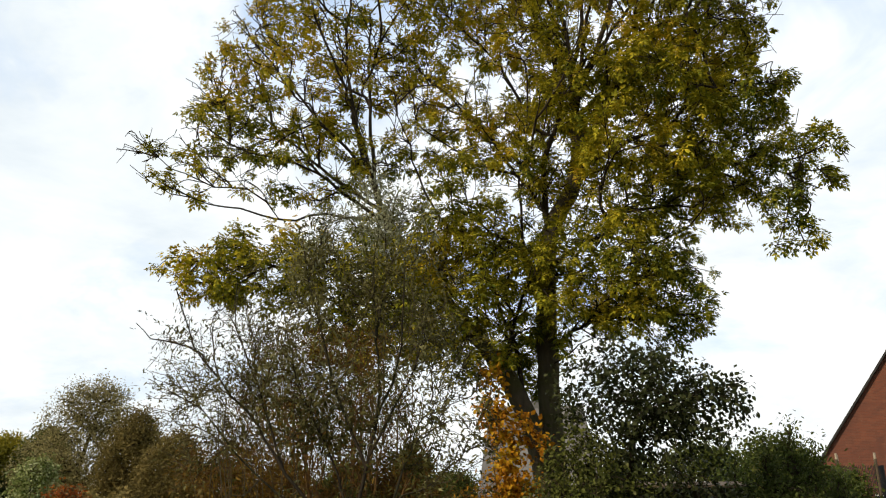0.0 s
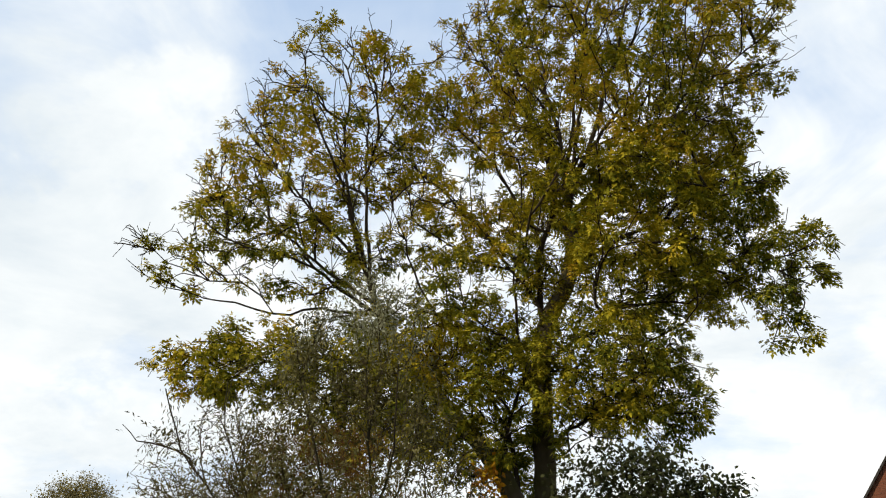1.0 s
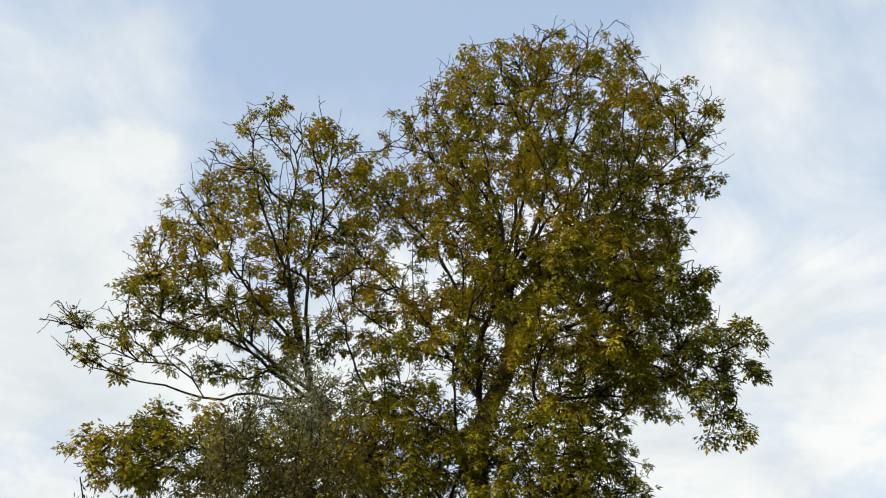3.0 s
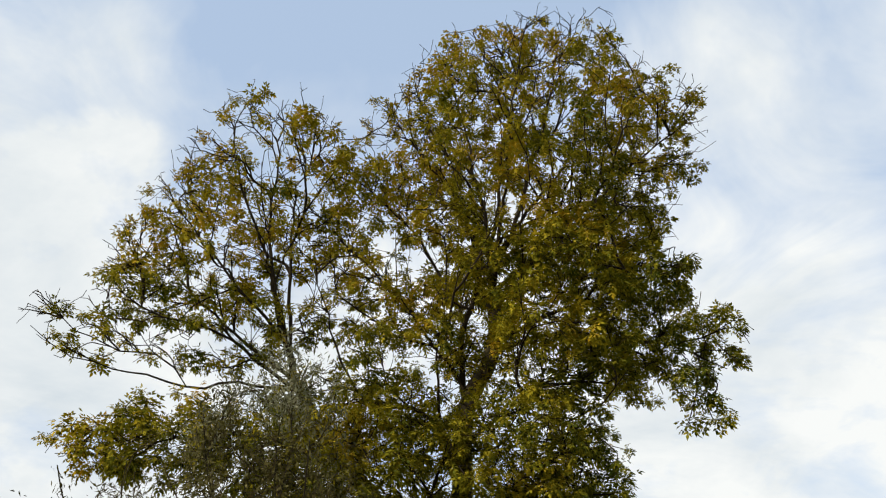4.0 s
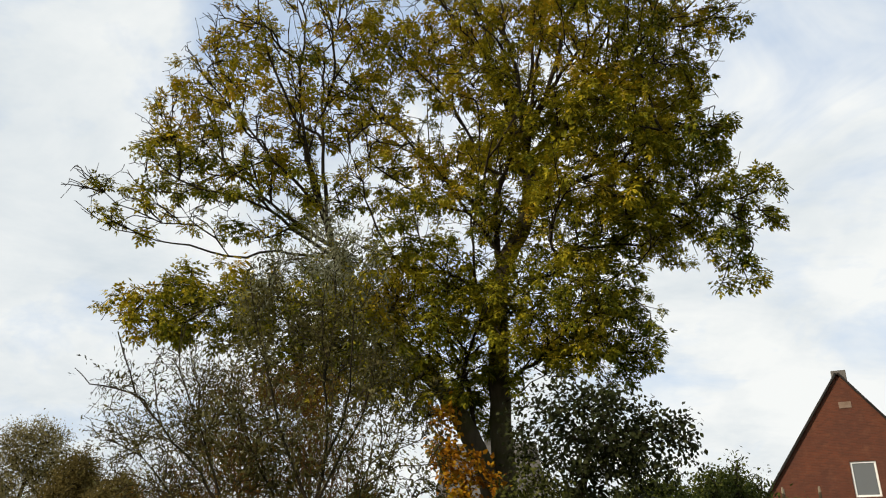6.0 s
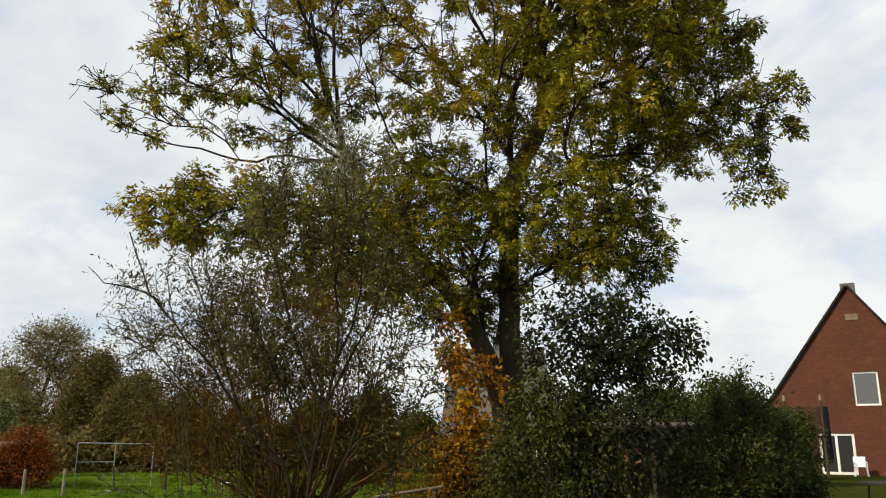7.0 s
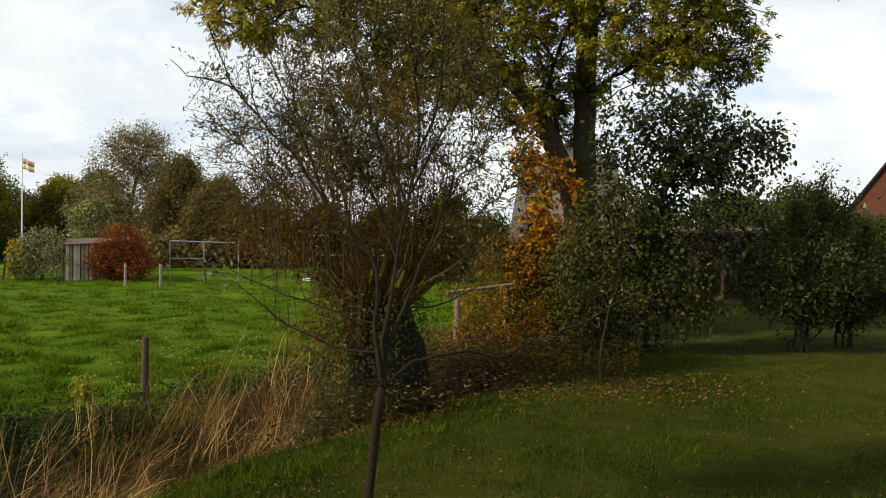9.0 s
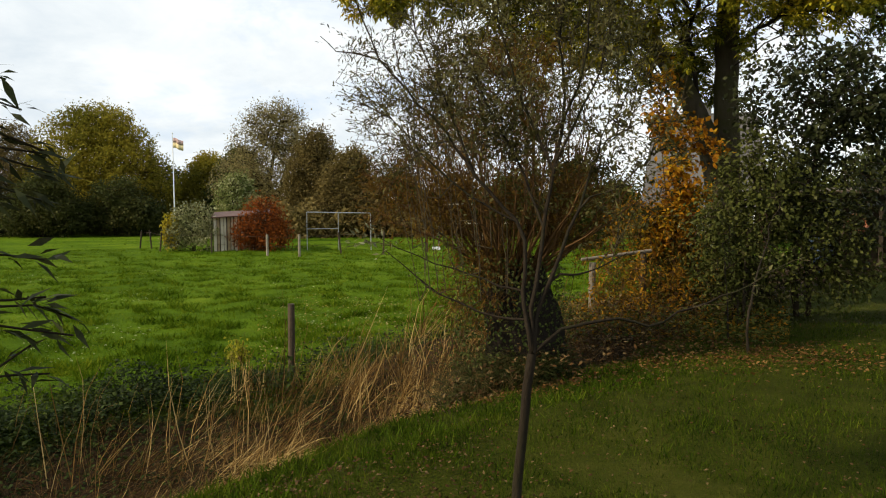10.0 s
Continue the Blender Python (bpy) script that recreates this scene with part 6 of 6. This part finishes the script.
x, y = polar(230000, -46, 36, 2.0, 15, 1.1)
keep = rng.random(len(x)) < np.clip((np.hypot(x, y) - 2.0) / 2.0, 0.05, 1) * np.clip((15.5 - np.hypot(x, y)) / 3.0, 0, 1)
round_x, round_y = polar(45000, -180, 180, 0.2, 11, 0.7)
x, y = np.concatenate([x[keep], round_x]), np.concatenate([y[keep], round_y])
keep = (edge_distance(x, y) < 0.25 + 0.25 * np.sin(x * 3.7) * np.sin(y * 2.9))
rank = 0.5 + 0.3 * np.sin(x * 2.1 + 1.4 * np.sin(y * 1.7)) * np.sin(y * 2.4 + np.sin(x * 1.3)) + 0.25 * np.sin(x * 6.3 + y * 2.0) * np.sin(y * 5.1 - x * 2.7)
keep &= rng.random(len(x)) < 0.35 + 0.75 * rank
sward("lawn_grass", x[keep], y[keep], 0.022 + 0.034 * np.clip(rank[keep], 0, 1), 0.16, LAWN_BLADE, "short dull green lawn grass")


def clumps(x, y):
    """How rank the grass grows, between 0 and 1."""
    f = np.sin(x * 2.3 + 1.7 * np.sin(y * 1.1)) * np.sin(y * 2.9 + 1.3 * np.sin(x * 1.7)) + 0.7 * np.sin(x * 5.1 + y * 2.2) * np.sin(y * 4.3 - x * 1.9)
    return np.clip(0.5 + 0.42 * f, 0, 1)


x, y = polar(290000, -48, 4, 8.5, 50, 1.5)
keep = (edge_distance(x, y) > 4.8) & (rng.random(len(x)) < 0.45 + 0.55 * clumps(x, y))
x, y = x[keep], y[keep]
sward("meadow_grass", x, y, 0.045 + 0.15 * clumps(x, y) ** 2, 0.2, FIELD_BLADE, "lush green meadow grass", 0.8)
x, y = polar(9000, -48, 4, 30, 85, 1.0)
keep = edge_distance(x, y) > 4.2
sward("meadow_tufts", x[keep], y[keep], 0.10, 0.45, FIELD_BLADE, "coarse grass tufts far out on the meadow", 1.3)


def strewn(name, x, y, size, mat, label):
    n = len(x)
    p = np.stack([x, y, level(x, y) + 0.025], -1)
    a = unit(np.stack([rng.normal(0, 1, n), rng.normal(0, 1, n), rng.normal(0, 0.25, n)], -1))
    tagged(scatter(name, BROAD, p, a, unit(rng.normal(0, 0.35, (n, 3)) + (0, 0, 1)), size * rng.uniform(0.6, 1.3, n), mat), label, "leaves", kind="stuff")


y = rng.uniform(1.5, 8.0, 15000)
x, y = along(rng.normal(-0.25, 0.30, 15000) + 0.12 * np.sin(y * 5) + 0.1 * np.sin(y * 11), y)
keep = rng.random(len(x)) < 0.45 + 0.5 * np.sin(x * 5.3 + 2 * np.sin(y * 2.1)) * np.sin(y * 4.7)
sward("edge_grass", x[keep], y[keep], 0.10, 0.10, EDGE_BLADE, "longer green grass along the lawn's edge", 0.6)
x, y = polar(5000, -16, 36, 3.2, 15, 0.9)
keep = edge_distance(x, y) < 0.2
strewn("fallen_leaves", x[keep], y[keep], 0.024, FALLEN, "fallen autumn leaves strewn over the lawn")
x, y = rng.normal(1.35, 0.75, 1700), rng.normal(8.2, 0.5, 1700)
near_x, near_y = along(rng.normal(0.25, 0.35, 1500), rng.uniform(6.4, 9.5, 1500))
x, y = np.concatenate([x, near_x]), np.concatenate([y, near_y])
keep = rng.random(len(x)) < 0.9
strewn("leaf_litter", x[keep], y[keep], 0.042, RUST, "rust-brown leaf litter under the bushes")
x, y = polar(5000, -46, 2, 10, 40, 1.3)
keep = (edge_distance(x, y) > 5.8) & (np.sin(x * 0.9 + 1) * np.sin(y * 0.6 + x * 0.3) > 0.45)
strewn("clover_flecks", x[keep], y[keep], 0.055, SPECK, "pale clover flecks in the meadow")
x, y = polar(5000, -26, 2, 9.5, 22, 1.4)
keep = (edge_distance(x, y) > 4.8) | (edge_run(x, y) > 1.5)
strewn("meadow_leaves", x[keep], y[keep], 0.05, LITTER, "pale yellow fallen leaves in the meadow near the willows")


def patches(count, each, b0, b1, d0, d1, spread):
    """Places in loose heaps between two bearings and two distances."""
    cx, cy = polar(count, b0, b1, d0, d1)
    own = np.repeat(np.arange(count), each)
    return cx[own] + rng.normal(0, spread, count * each), cy[own] + rng.normal(0, spread, count * each)


x, y = patches(24, 34, -28, -10, 3.6, 4.9, 0.2)
keep = edge_distance(x, y) < 0.1
strewn("litter_heaps", x[keep], y[keep], 0.025, FALLEN, "brown fallen leaves lying in loose heaps on the lawn")
x, y = patches(90, 60, -26, 34, 3.0, 9.0, 0.13)
keep = edge_distance(x, y) < 0.2
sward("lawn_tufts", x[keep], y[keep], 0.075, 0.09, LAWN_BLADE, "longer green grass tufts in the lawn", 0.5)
